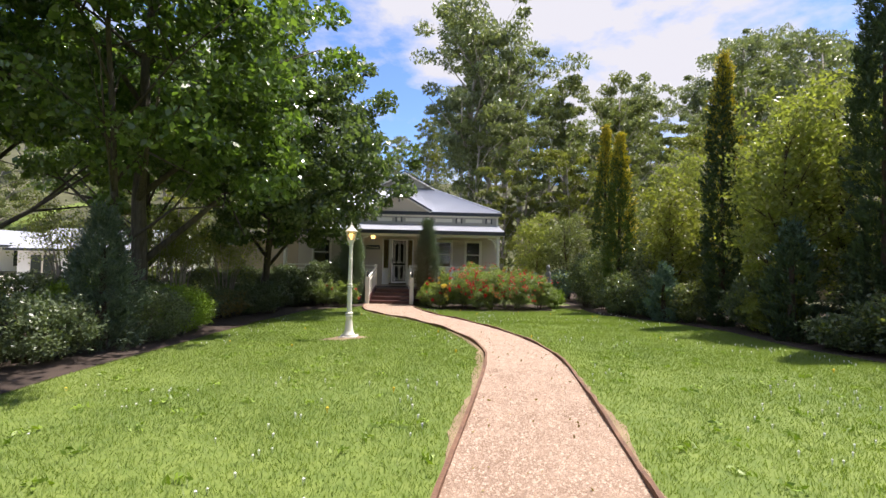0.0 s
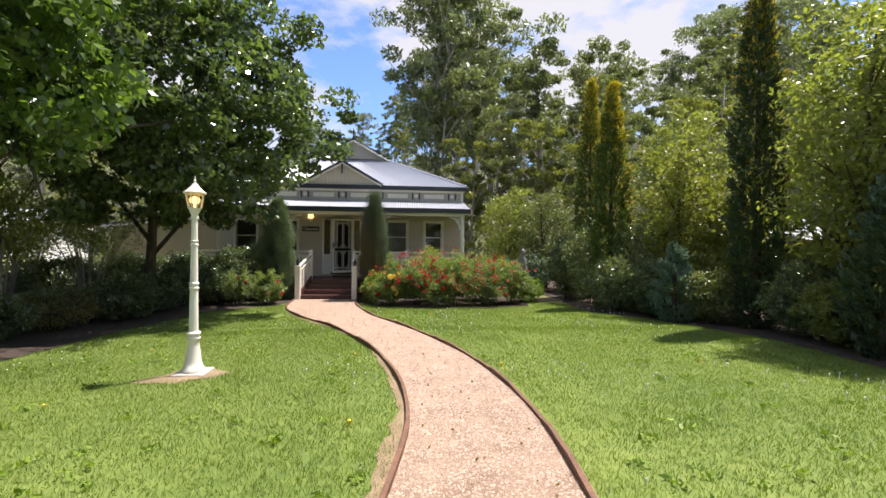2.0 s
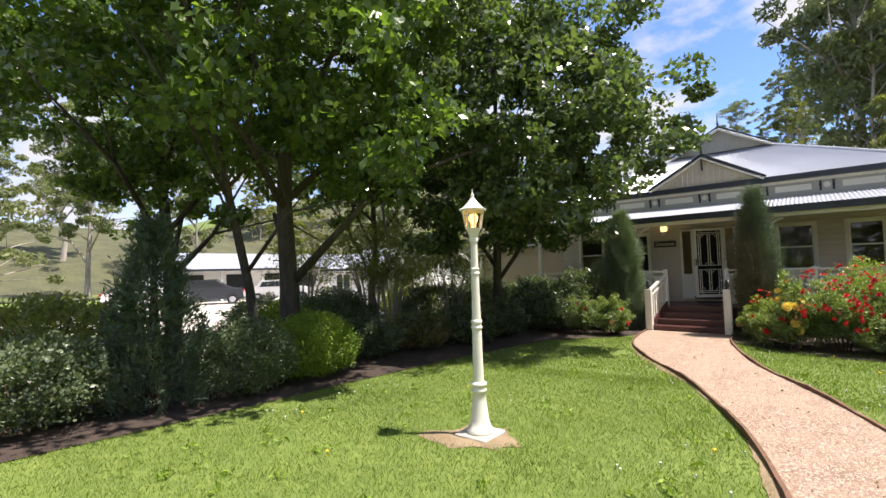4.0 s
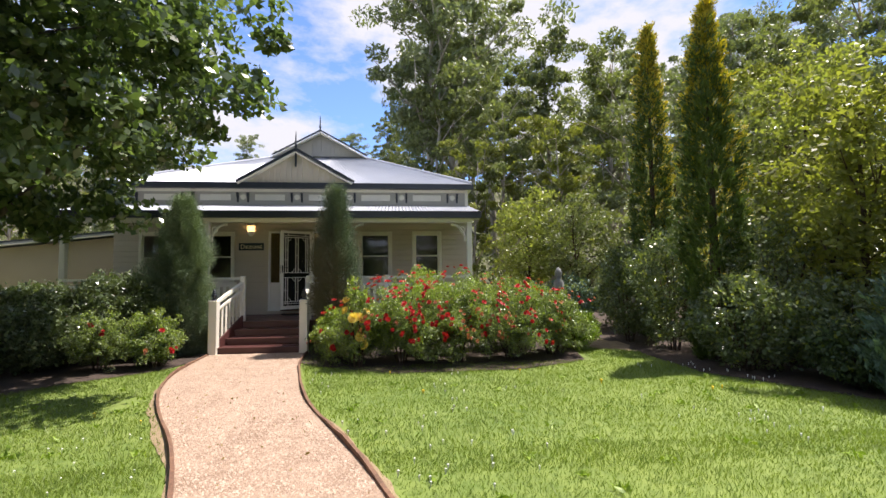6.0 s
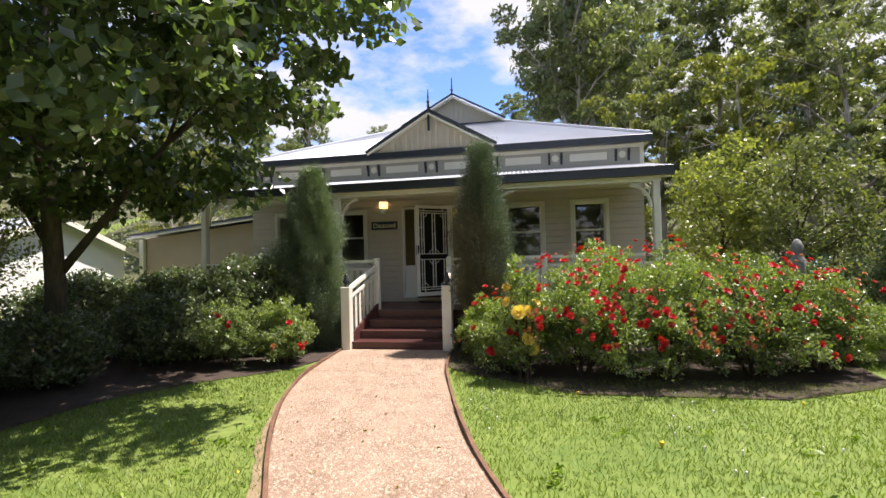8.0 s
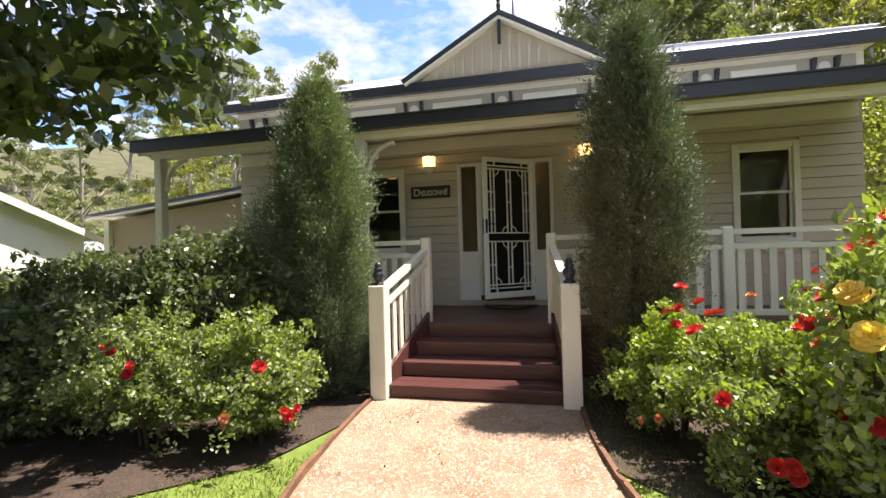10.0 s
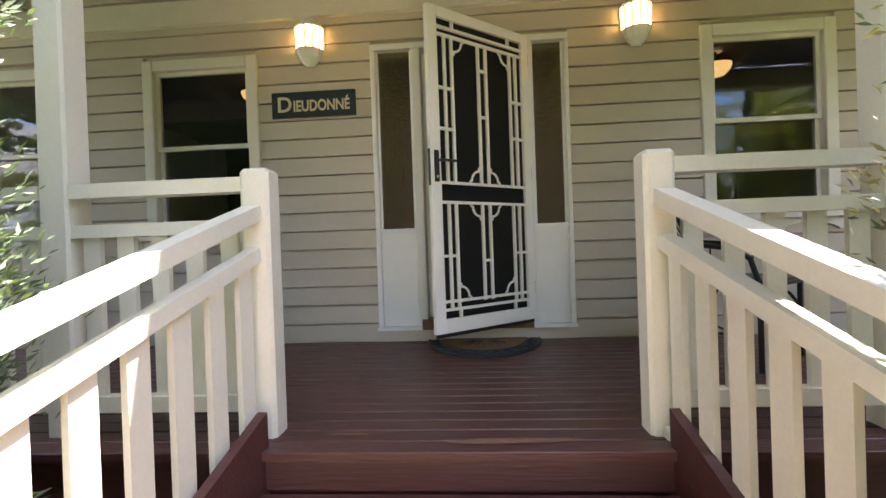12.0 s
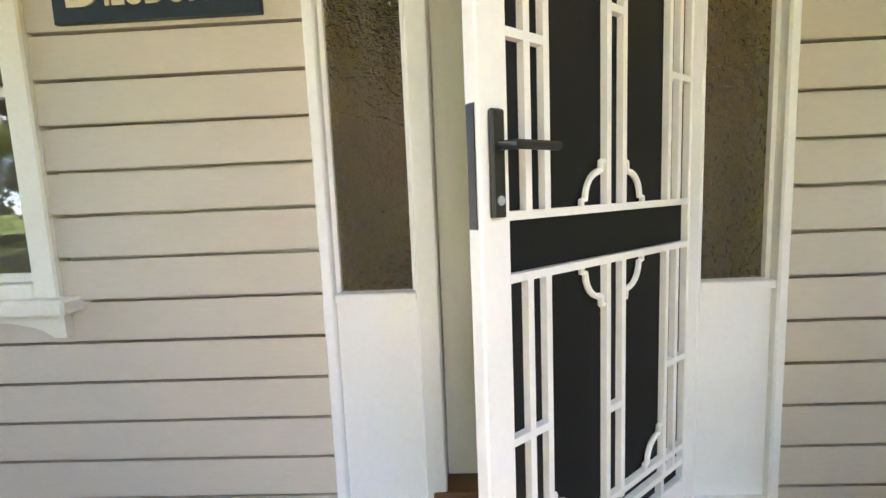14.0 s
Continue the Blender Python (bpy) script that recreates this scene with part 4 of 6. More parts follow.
def doormat():
    m = thing("doormat", (0.04, 20.93, DECK), "half-round coir doormat with dark rubber scroll border", "doormat")
    half = lambda rx, ry, k=24: [(rx * math.cos(math.pi * (1 + i / k)), ry * math.sin(math.pi * (1 + i / k)), 0.003) for i in range(k + 1)]
    part("border", Geo().slab(half(0.40, 0.50), 0.010, (0, 0, 1)), M_RUBBER, m, "dark rubber border")
    part("coir", Geo().slab(half(0.29, 0.38), 0.017, (0, 0, 1)), M_COIR, m, "brown coir centre")
    for i in range(15):
        a = math.pi * (1 + (i + 0.5) / 15)
        c = (0.345 * math.cos(a), 0.44 * math.sin(a))
        part("scroll", Geo().tube([(c[0] + 0.03 * math.cos(u), c[1] + 0.03 * math.sin(u), 0.015) for u in np.linspace(a, a + 4.6, 9)], 0.006, 5), M_RUBBER, m)
    for k, r in enumerate((0.30, 0.39)):
        part("rim", Geo().tube([(r * math.cos(math.pi * (1 + i / 20)), r * 1.26 * math.sin(math.pi * (1 + i / 20)), 0.014) for i in range(21)], 0.007, 5), M_RUBBER, m)
    for i in range(7):
        a = math.pi * (1.22 + i * 0.09)
        part("motif", Geo().tube([(0.08 * math.cos(a), 0.1 * math.sin(a) - 0.03, 0.021), (0.2 * math.cos(a), 0.24 * math.sin(a) - 0.02, 0.021)], 0.005, 5), M_RUBBER, m)


doormat()


def iron_chair(at, turn, label):
    c = thing("verandah_chair", at, label, "chair", "verandah chairs", turn=turn)
    # faces +x; back at x = 0, width along y
    W, sh = 0.26, 0.43
    seat = part("seat", Geo().box((0.03, -W + 0.02, sh), (0.50, W - 0.02, sh + 0.03), 0.01), M_IRON, c, "dark padded seat")
    part("seat_frame", Geo().tube([(0, -W, sh), (0.5, -W, sh), (0.5, W, sh), (0, W, sh)], 0.012, 8, True), M_IRON, c)
    for x, y in ((0.0, -W), (0.0, W), (0.48, -W), (0.48, W)):
        part("leg", Geo().box((x - 0.012, y - 0.012, 0.0), (x + 0.012, y + 0.012, sh), 0.003), M_IRON, c)
    arc = [(0.24 + 0.24 * math.cos(u), 0, 0.24 + 0.18 * math.sin(u)) for u in np.linspace(math.pi, 0, 11)]
    for y in (-W, W):
        part("brace", Geo().tube([(x, y, z) for x, _, z in arc], 0.009, 6), M_IRON, c)
    part("stretcher", Geo().tube([(0, -W, 0.12), (0.24, 0, 0.13), (0, W, 0.12)], 0.007, 6), M_IRON, c)
    top = [(-0.03, -W, 0.655), (-0.10, -W - 0.01, 0.705), (-0.17, -W, 0.79), (-0.19, -W + 0.06, 0.825), (-0.195, 0, 0.83), (-0.19, W - 0.06, 0.825), (-0.17, W, 0.79), (-0.10, W + 0.01, 0.705), (-0.03, W, 0.655)]
    arm = [(0.10, 0.645), (0.25, 0.638), (0.36, 0.62), (0.44, 0.57), (0.48, sh + 0.01)]
    part("back_frame", Geo().tube([(x, -W, z) for x, z in reversed(arm)] + top + [(x, W, z) for x, z in arm], 0.014, 8), M_IRON, c)
    for i in range(10):
        y = -W + 0.05 + i * (2 * W - 0.1) / 9
        part("back_rod", Geo().tube([(0.0, y * 0.92, sh), (-0.10, y, 0.66), (-0.19, y, 0.825)], 0.005, 6), M_IRON, c)
    for z in (0.60, 0.67, 0.74):
        x = -0.02 - (z - sh) * 0.36
        part("scroll", Geo().tube([(x - 0.04 * math.sin(u) * 0.37, 0.055 * math.cos(u), z + 0.04 * math.sin(u)) for u in np.linspace(0, 2 * math.pi, 11)[:-1]], 0.004, 5, True), M_IRON, c)
    for y in (-W, W):
        for x in (0.12, 0.25):
            part("arm_rod", Geo().tube([(x, y, sh), (x, y, 0.638)], 0.005, 6), M_IRON, c)


iron_chair((1.31, 20.58, DECK), -52, "black wrought-iron verandah chair with scrollwork back")


def garden_lamp():
    x, y = -0.04, 9.15
    l = thing("street_lamp", (x, y, gz(x, y)), "cream fluted garden lamp post with lit lantern", "garden lamp")
    part("base_plate", Geo().box((-0.17, -0.17, -0.03), (0.17, 0.17, 0.045), 0.012), M_CONC, l, "square concrete footing")
    part("pedestal", Geo().lathe([(0.125, 0.045), (0.13, 0.065), (0.105, 0.09), (0.085, 0.16), (0.065, 0.34), (0.06, 0.42), (0.072, 0.43), (0.075, 0.445), (0.06, 0.46), (0.06, 0.475), (0.076, 0.485), (0.076, 0.505), (0.055, 0.52)], (0, 0, 0), 18), M_CREAM, l, smooth=True)
    prof = [(0.05, 0.52), (0.043, 1.02), (0.052, 1.025), (0.054, 1.04), (0.046, 1.05), (0.046, 1.075), (0.054, 1.085), (0.052, 1.10), (0.041, 1.11), (0.036, 1.54), (0.044, 1.545), (0.045, 1.56), (0.036, 1.57), (0.036, 1.59), (0.045, 1.60), (0.034, 1.61), (0.032, 1.86), (0.042, 1.865), (0.042, 1.89), (0.034, 1.90)]
    part("pole", Geo().lathe(prof, (0, 0, 0), 16), M_CREAM, l)
    part("lantern_base", Geo().lathe([(0.036, 1.90), (0.045, 1.93), (0.07, 1.985), (0.074, 1.995)], (0, 0, 0), 8), M_CREAM, l)
    lan = part("lantern_glass", Geo().lathe([(0.068, 1.995), (0.098, 2.17)], (0, 0, 0), 8), M_LANT, l, "clear amber lantern glass")
    part("bulb", Geo().lathe([(0.012, 2.0), (0.014, 2.04), (0.032, 2.075), (0.036, 2.10), (0.022, 2.13), (0.005, 2.14)], (0, 0, 0), 10), M_WARM, l, "glowing bulb", True)
    for i in range(8):
        a = i * math.pi / 4
        part("lantern_rib", Geo().beam((0.071 * math.cos(a), 0.071 * math.sin(a), 1.99), (0.102 * math.cos(a), 0.102 * math.sin(a), 2.175), 0.009, 0.009), M_CREAM, l)
    l.scale = (1, 1, 0.955)
    part("lantern_roof", Geo().lathe([(0.125, 2.165), (0.128, 2.18), (0.09, 2.205), (0.05, 2.25), (0.022, 2.29), (0.012, 2.30), (0.018, 2.315), (0.006, 2.345), (0.003, 2.38)], (0, 0, 0), 8), M_CREAM, l)


M_LANT = glassmat("lantern_glass", 0.05, (1.0, 0.88, 0.62))
garden_lamp()


def left_wing():
    w = thing("side_wing", (0, 0, 0), "low tan side wing with a sloping charcoal-edged roof", "building")
    part("wall", Geo().slab([(-9.1, 22.4, 0), (-4.58, 22.4, 0), (-4.58, 22.4, 2.80), (-9.1, 22.4, 2.35)], 5.0, (0, 1, 0)), M_TAN, w)
    part("roof", Geo().slab([(-9.35, 22.15, 2.40), (-4.58, 22.15, 2.88), (-4.58, 22.15, 2.94), (-9.35, 22.15, 2.46)], 5.4, (0, 1, 0)), M_ROOF, w)
    part("barge", Geo().beam((-9.37, 22.13, 2.36), (-4.6, 22.13, 2.84), 0.03, 0.12, (0, 1, 0)), M_CREAM, w)
    part("barge_cap", Geo().beam((-9.38, 22.12, 2.45), (-4.6, 22.12, 2.93), 0.05, 0.05, (0, 1, 0)), M_DARK, w)
    part("corner_post", Geo().box((-9.16, 22.3, 0), (-9.02, 22.42, 2.34)), M_CREAM, w)


left_wing()


# ---- outbuildings and cars ----
def cottage():
    b = thing("outbuilding", (0, 0, 0), "white cottage outbuilding with pale metal gable roof", "building")
    x0, x1, y0, y1, e, r = -14.6, -9.6, 18.2, 22.2, 2.0, 2.8
    part("wall", Geo().slab([(x1, y0, 0), (x1, y1, 0), (x1, y1, e), (x1, (y0 + y1) / 2, r), (x1, y0, e)], x1 - x0, (-1, 0, 0)), M_WHITE, b)
    for s, y in ((-1, y0), (1, y1)):
        part("roof_sheet", corrugated([(x0 - 0.2, y + s * 0.3, e - 0.1), (x1 + 0.25, y + s * 0.3, e - 0.1), (x1 + 0.25, (y0 + y1) / 2, r + 0.05), (x0 - 0.2, (y0 + y1) / 2, r + 0.05)], 0.1, 0.012), M_ROOF, b)
        part("barge", Geo().beam((x1 + 0.25, y + s * 0.3, e - 0.13), (x1 + 0.25, (y0 + y1) / 2, r), 0.14, 0.03, (1, 0, 0)), M_CREAM, b)
    for a in (-13.6, -11.2):
        w = part("window", Geo().box((a - 0.5, y0 - 0.05, 0.75), (a + 0.5, y0 + 0.02, 1.75)), M_CREAM, b, "small paned window")
        for k in (-0.24, 0.24):
            part("pane", Geo().box((a + k - 0.2, y0 - 0.06, 0.82), (a + k + 0.2, y0 - 0.052, 1.68)), M_PANE, w)
    d = part("gutter", Geo().box((x0 - 0.2, y0 - 0.42, e - 0.16), (x1 + 0.25, y0 - 0.3, e - 0.06)), M_DARK, b)


M_PANE = mat("dark_pane", (0.03, 0.035, 0.04), 0.08, var=0.2)
cottage()


def long_shed():
    b = thing("yard_building", (0, 0, 0), "long low white building behind parked cars", "building")
    part("wall", Geo().box((-36, 17, 0), (-31, 41, 2.3)), M_WHITE, b)
    part("roof_sheet", corrugated([(-29.4, 16.5, 2.3), (-29.4, 41.5, 2.3), (-34, 41.5, 3.6), (-34, 16.5, 3.6)], 0.3, 0.02), M_ROOF, b)
    part("gutter", Geo().box((-29.5, 16.5, 2.15), (-29.35, 41.5, 2.3)), M_DARK, b)
    for i in range(9):
        part("post", Geo().box((-29.75, 17 + i * 3, 0), (-29.6, 17.15 + i * 3, 2.2)), M_WHITE, b)
    for i in range(8):
        part("window", Geo().box((-31.0, 18 + i * 3, 0.7), (-30.96, 19.4 + i * 3, 1.9)), M_PANE, b)


long_shed()


def car(at, turn, paint, label, tall=0.0):
    c = thing("parked_car", at, label, "car", "parked cars", turn=turn)
    side = [(-2.15, 0.35), (-2.2, 0.75), (-1.95, 0.98), (-1.5, 1.02 + tall), (-1.2, 1.40 + tall), (0.35, 1.45 + tall), (1.05, 1.02 + tall * 0.5), (2.0, 0.88), (2.2, 0.62), (2.15, 0.32)]
    body = part("body", Geo().slab([(x, -0.84, z) for x, z in side], 1.68, (0, 1, 0)), paint, c)
    for s in (-0.85, 0.845):
        part("side_window", Geo().slab([(-1.25, s, 1.02 + tall), (-1.08, s, 1.33 + tall), (0.25, s, 1.37 + tall), (0.80, s, 1.02 + tall)], 0.006, (0, 1, 0)), M_PANE, c)
        for x in (-1.35, 1.35):
            wh = part("wheel", Geo().tube([(x, s - 0.05, 0.32), (x, s + 0.06, 0.32)], 0.32, 16), M_BLACK, c)
            part("rim", Geo().tube([(x, s - 0.065, 0.32), (x, s + 0.07, 0.32)], 0.19, 12), M_ROOF, wh)
    part("rear_light", Geo().box((-2.2, -0.8, 0.78), (-2.1, -0.55, 0.95)), M_PETAL, c)
    part("rear_light", Geo().box((-2.2, 0.55, 0.78), (-2.1, 0.8, 0.95)), M_PETAL, c)


P_SILVER = mat("silver_car_paint", (0.62, 0.63, 0.64), 0.25, metal=0.3, var=0.04)
P_DARK = mat("dark_car_paint", (0.035, 0.04, 0.05), 0.2, var=0.1)
P_WHITE = mat("white_car_paint", (0.75, 0.75, 0.74), 0.25, var=0.03)
car((-25.0, 21.8, gz(-25, 21.8)), 60, P_SILVER, "silver hatchback parked in the yard")
car((-27.5, 18.4, gz(-27, 18.4)), 60, P_DARK, "dark utility vehicle parked in the yard", 0.15)
car((-28.5, 15.2, gz(-28, 15.2)), 60, P_WHITE, "white car parked in the yard")


# ---- plants ----
def limbs(g, rng, base, top, r0, spread, count, up=0.5, start=0.35, sides=7):
    """A tapered trunk with bent limbs; returns the places where the limbs end."""
    base, top = Vector(base), Vector(top)
    path = [base.lerp(top, k / 6) + Vector((rng.normal() * 0.05, rng.normal() * 0.05, 0)) * (top - base).length * 0.12 * (0 if k == 0 else 1) for k in range(7)]
    g.tube([path[0] - Vector((0, 0, 0.15))] + path, [r0 * 1.35, r0 * 1.2] + [r0 * (1 - 0.8 * k / 6) for k in range(1, 7)], sides)
    ends = []
    for i in range(count):
        u = start + (1 - start) * (i + rng.uniform()) / count
        k = min(5, int(u * 6))
        p = path[k].lerp(path[k + 1], u * 6 - k)
        a = i * 2.4 + rng.uniform(0, 0.8)
        ln = spread * (1.05 - 0.45 * u) * rng.uniform(0.65, 1.05)
        d = Vector((math.cos(a), math.sin(a), up * rng.uniform(0.5, 1.5)))
        q1 = p + d * ln * 0.45 + Vector((0, 0, ln * 0.12))
        q2 = p + d * ln + Vector((rng.normal(), rng.normal(), rng.normal())) * ln * 0.1
        rr = r0 * (1 - 0.75 * u) * 0.55
        g.tube([p, q1, q2], [rr, rr * 0.6, rr * 0.2], 5)
        ends += [q1, q2]
        for _ in range(2):
            e = q1.lerp(q2, rng.uniform(0, 0.8)) + Vector((rng.normal(), rng.normal(), rng.normal() * 0.7 + 0.3)) * ln * 0.3
            g.tube([q1, e], [rr * 0.4, rr * 0.12], 4)
            ends.append(e)
    return ends


def clumps(rng, centres, per, radius, flat=0.75):
    """Points in loose balls round the centres."""
    c = np.repeat(np.asarray(centres), per, 0)
    d = rng.normal(size=c.shape)
    d /= np.linalg.norm(d, axis=1)[:, None]
    r = rng.uniform(0.25, 1, len(c)) ** 0.6
    rad = np.repeat(radius * rng.uniform(0.6, 1.3, len(centres)), per)
    d = d * (r * rad)[:, None]
    d[:, 2] *= flat
    return c + d


def ellipsoid_shell(rng, n, centre, radii, inner=0.55, zlo=-1.0):
    d = rng.normal(size=(n * 2, 3))
    d /= np.linalg.norm(d, axis=1)[:, None]
    d = d[d[:, 2] > zlo][:n]
    return np.asarray(centre) + d * rng.uniform(inner, 1, len(d))[:, None] * np.asarray(radii)


def broad_tree(at, seed, centre, radii, leaf, r0, n_clump=330, per=170, label="", size=0.14):
    rng = np.random.default_rng(seed)
    x, y = at
    t = thing("tree", (x, y, gz(x, y)), label, "tree", "garden trees")
    c = np.asarray(centre) - np.array([x, y, gz(x, y)])
    g = Geo()
    limbs(g, rng, (0, 0, 0), (c[0] * 0.7, c[1] * 0.7, c[2] + radii[2] * 0.5), r0, radii[0] * 0.85, 15, 0.75, 0.16, 9)
    part("trunk", g, M_BARK, t, "dark rough bark", True)
    cs = ellipsoid_shell(rng, n_clump, c, radii, 0.45)
    # uneven outline: push clumps in and out by direction
    for k in range(len(cs)):
        v = Vector(cs[k] - c)
        f = 0.82 + 0.33 * noise.noise(v.normalized() * 2.3 + Vector((seed, 0, 0)))
        cs[k] = c + np.array(v) * f
    cs = cs[cs[:, 2] > 2.3]
    pts = clumps(rng, cs, per, 0.46, 0.55)
    out = (pts - c) / np.asarray(radii)
    part("crown", leaves("crown", pts, size, leaf, rng, 0.62, out * 0.7, 0.35), leaf, t, "dense dark green leaves")
    return t


broad_tree((-4.8, 10.15), 11, (-4.5, 9.8, 6.5), (4.8, 4.3, 4.4), L_MAPLE, 0.18, 360, 150, label="large dark-leaved shade tree beside the lawn")
broad_tree((-4.3, 16.0), 12, (-3.2, 14.9, 5.3), (4.5, 4.5, 4.6), L_MAPLE2, 0.135, 460, 150, label="large spreading dark tree near the verandah")
broad_tree((-7.6, 9.3), 13, (-9.2, 9.0, 5.9), (3.8, 4.0, 3.9), L_MAPLE, 0.15, 230, 150, "tall shade tree in the garden bed")
broad_tree((-7.0, 14.2), 14, (-7.8, 14.6, 5.6), (3.4, 3.2, 3.2), L_MAPLE, 0.11, 170, 140, "slender dark tree in the garden bed")
broad_tree((-5.1, 9.75), 16, (-3.0, 6.5, 7.4), (3.6, 3.1, 2.3), L_MAPLE, 0.085, 120, 140, "thin-stemmed young shade tree")


def column_conifer(name, at, h, r, seed, inner, outer, label, n=15000, gold=0.4, taper=0.62, leaf_size=0.10, low=0.0, stems=False, shape=None, spray=0.15, category="conifer", group="conifers"):
    rng = np.random.default_rng(seed)
    x, y = at
    t = thing(name, (x, y, gz(x, y)), label, category, group)
    g = Geo().tube([(0, 0, -0.1), (0, 0, h * 0.5), (0, 0, h * 0.93)], [0.07 + 0.05 * r, 0.05, 0.01], 7)
    if stems:
        for i in range(60):
            a, z = rng.uniform(0, 6.28), rng.uniform(0.15, h * 0.75)
            q = r * 0.8 * rng.uniform(0.5, 1)
            part("stem", Geo().tube([(0, 0, z), (q * 0.5 * math.cos(a), q * 0.5 * math.sin(a), z + 0.1), (q * math.cos(a), q * math.sin(a), z + 0.35)], [0.014, 0.009, 0.003], 4), M_TWIG, t)
    part("trunk", g, M_TWIG, t)
    prof = shape or (lambda u: min(1.0, 0.55 + 2.2 * u) * (1 - max(0, (u - 0.35) / 0.65) ** (1.0 / taper)))
    nc = n // 26
    u = rng.uniform(low, 0.985, nc)
    a = rng.uniform(0, 2 * math.pi, nc)
    lump = np.array([0.78 + 0.62 * noise.noise(Vector((math.cos(q) * 2.3, math.sin(q) * 2.3, w * h * 1.7 + seed))) for q, w in zip(a, u)])
    rr = np.array([prof(w) for w in u]) * r * lump * rng.uniform(0.55, 1.0, nc) ** 0.4
    c = np.stack([rr * np.cos(a), rr * np.sin(a), u * (h - spray * 0.6)], 1)
    way = np.stack([np.cos(a), np.sin(a), rng.uniform(0.5, 1.6, nc)], 1) + rng.normal(size=(nc, 3)) * 0.35
    way /= np.linalg.norm(way, axis=1)[:, None]
    ln = spray * rng.uniform(0.5, 1.5, nc)
    pts = np.repeat(c, 26, 0) + np.repeat(way * ln[:, None], 26, 0) * rng.uniform(-0.4, 1, nc * 26)[:, None] + rng.normal(size=(nc * 26, 3)) * spray * 0.17
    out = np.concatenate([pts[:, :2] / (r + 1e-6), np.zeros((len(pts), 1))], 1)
    # Sunlight put into leaf colour: second colour goes toward the sun (+x, +y) and top
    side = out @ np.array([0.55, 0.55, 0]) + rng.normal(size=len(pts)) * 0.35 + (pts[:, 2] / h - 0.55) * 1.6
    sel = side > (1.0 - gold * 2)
    for nm, mask, m, lb in (("foliage", ~sel, inner, ""), ("outer_foliage", sel, outer, "sun-side and top foliage in the sunlit colour")):
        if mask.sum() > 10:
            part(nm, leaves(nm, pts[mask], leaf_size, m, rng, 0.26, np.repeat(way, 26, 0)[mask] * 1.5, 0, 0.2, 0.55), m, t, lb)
    return t


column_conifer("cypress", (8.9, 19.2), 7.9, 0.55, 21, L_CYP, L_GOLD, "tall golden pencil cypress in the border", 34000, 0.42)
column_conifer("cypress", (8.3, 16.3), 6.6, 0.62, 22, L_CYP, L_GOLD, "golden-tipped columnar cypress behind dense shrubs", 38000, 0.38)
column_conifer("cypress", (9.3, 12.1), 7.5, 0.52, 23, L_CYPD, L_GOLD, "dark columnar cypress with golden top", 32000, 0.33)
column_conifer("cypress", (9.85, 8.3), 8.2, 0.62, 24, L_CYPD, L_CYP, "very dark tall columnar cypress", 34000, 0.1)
column_conifer("blue_conifer", (8.9, 9.3), 2.5, 0.55, 25, L_CYPD, L_BLUE, "dark blue-green dwarf conifer in border", 9000, 0.3)
column_conifer("blue_conifer", (8.3, 13.2), 1.7, 0.50, 26, L_BLUE, L_BLUE, "silvery blue-green dwarf conifer in border", 7000, 0.3)
egg = lambda u: math.sin(math.pi * min(1, 0.16 + 0.84 * u)) ** 0.6 * (1 - 0.35 * u)
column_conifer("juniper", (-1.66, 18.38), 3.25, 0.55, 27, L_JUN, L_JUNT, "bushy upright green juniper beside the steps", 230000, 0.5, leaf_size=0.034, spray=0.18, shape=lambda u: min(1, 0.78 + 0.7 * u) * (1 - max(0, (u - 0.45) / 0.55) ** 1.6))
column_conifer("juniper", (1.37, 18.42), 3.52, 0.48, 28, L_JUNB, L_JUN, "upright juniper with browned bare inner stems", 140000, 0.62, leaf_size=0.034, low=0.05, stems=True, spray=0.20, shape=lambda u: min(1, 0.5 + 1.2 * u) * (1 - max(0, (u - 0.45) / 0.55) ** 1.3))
column_conifer("clipped_conifer", (-3.75, 7.7), 2.35, 0.80, 29, L_JUN, L_JUN, "broad cone-shaped green conifer in the bed", 26000, 0.4, leaf_size=0.06, shape=lambda u: (1 - u) ** 0.75 * min(1, 0.7 + 2 * u))


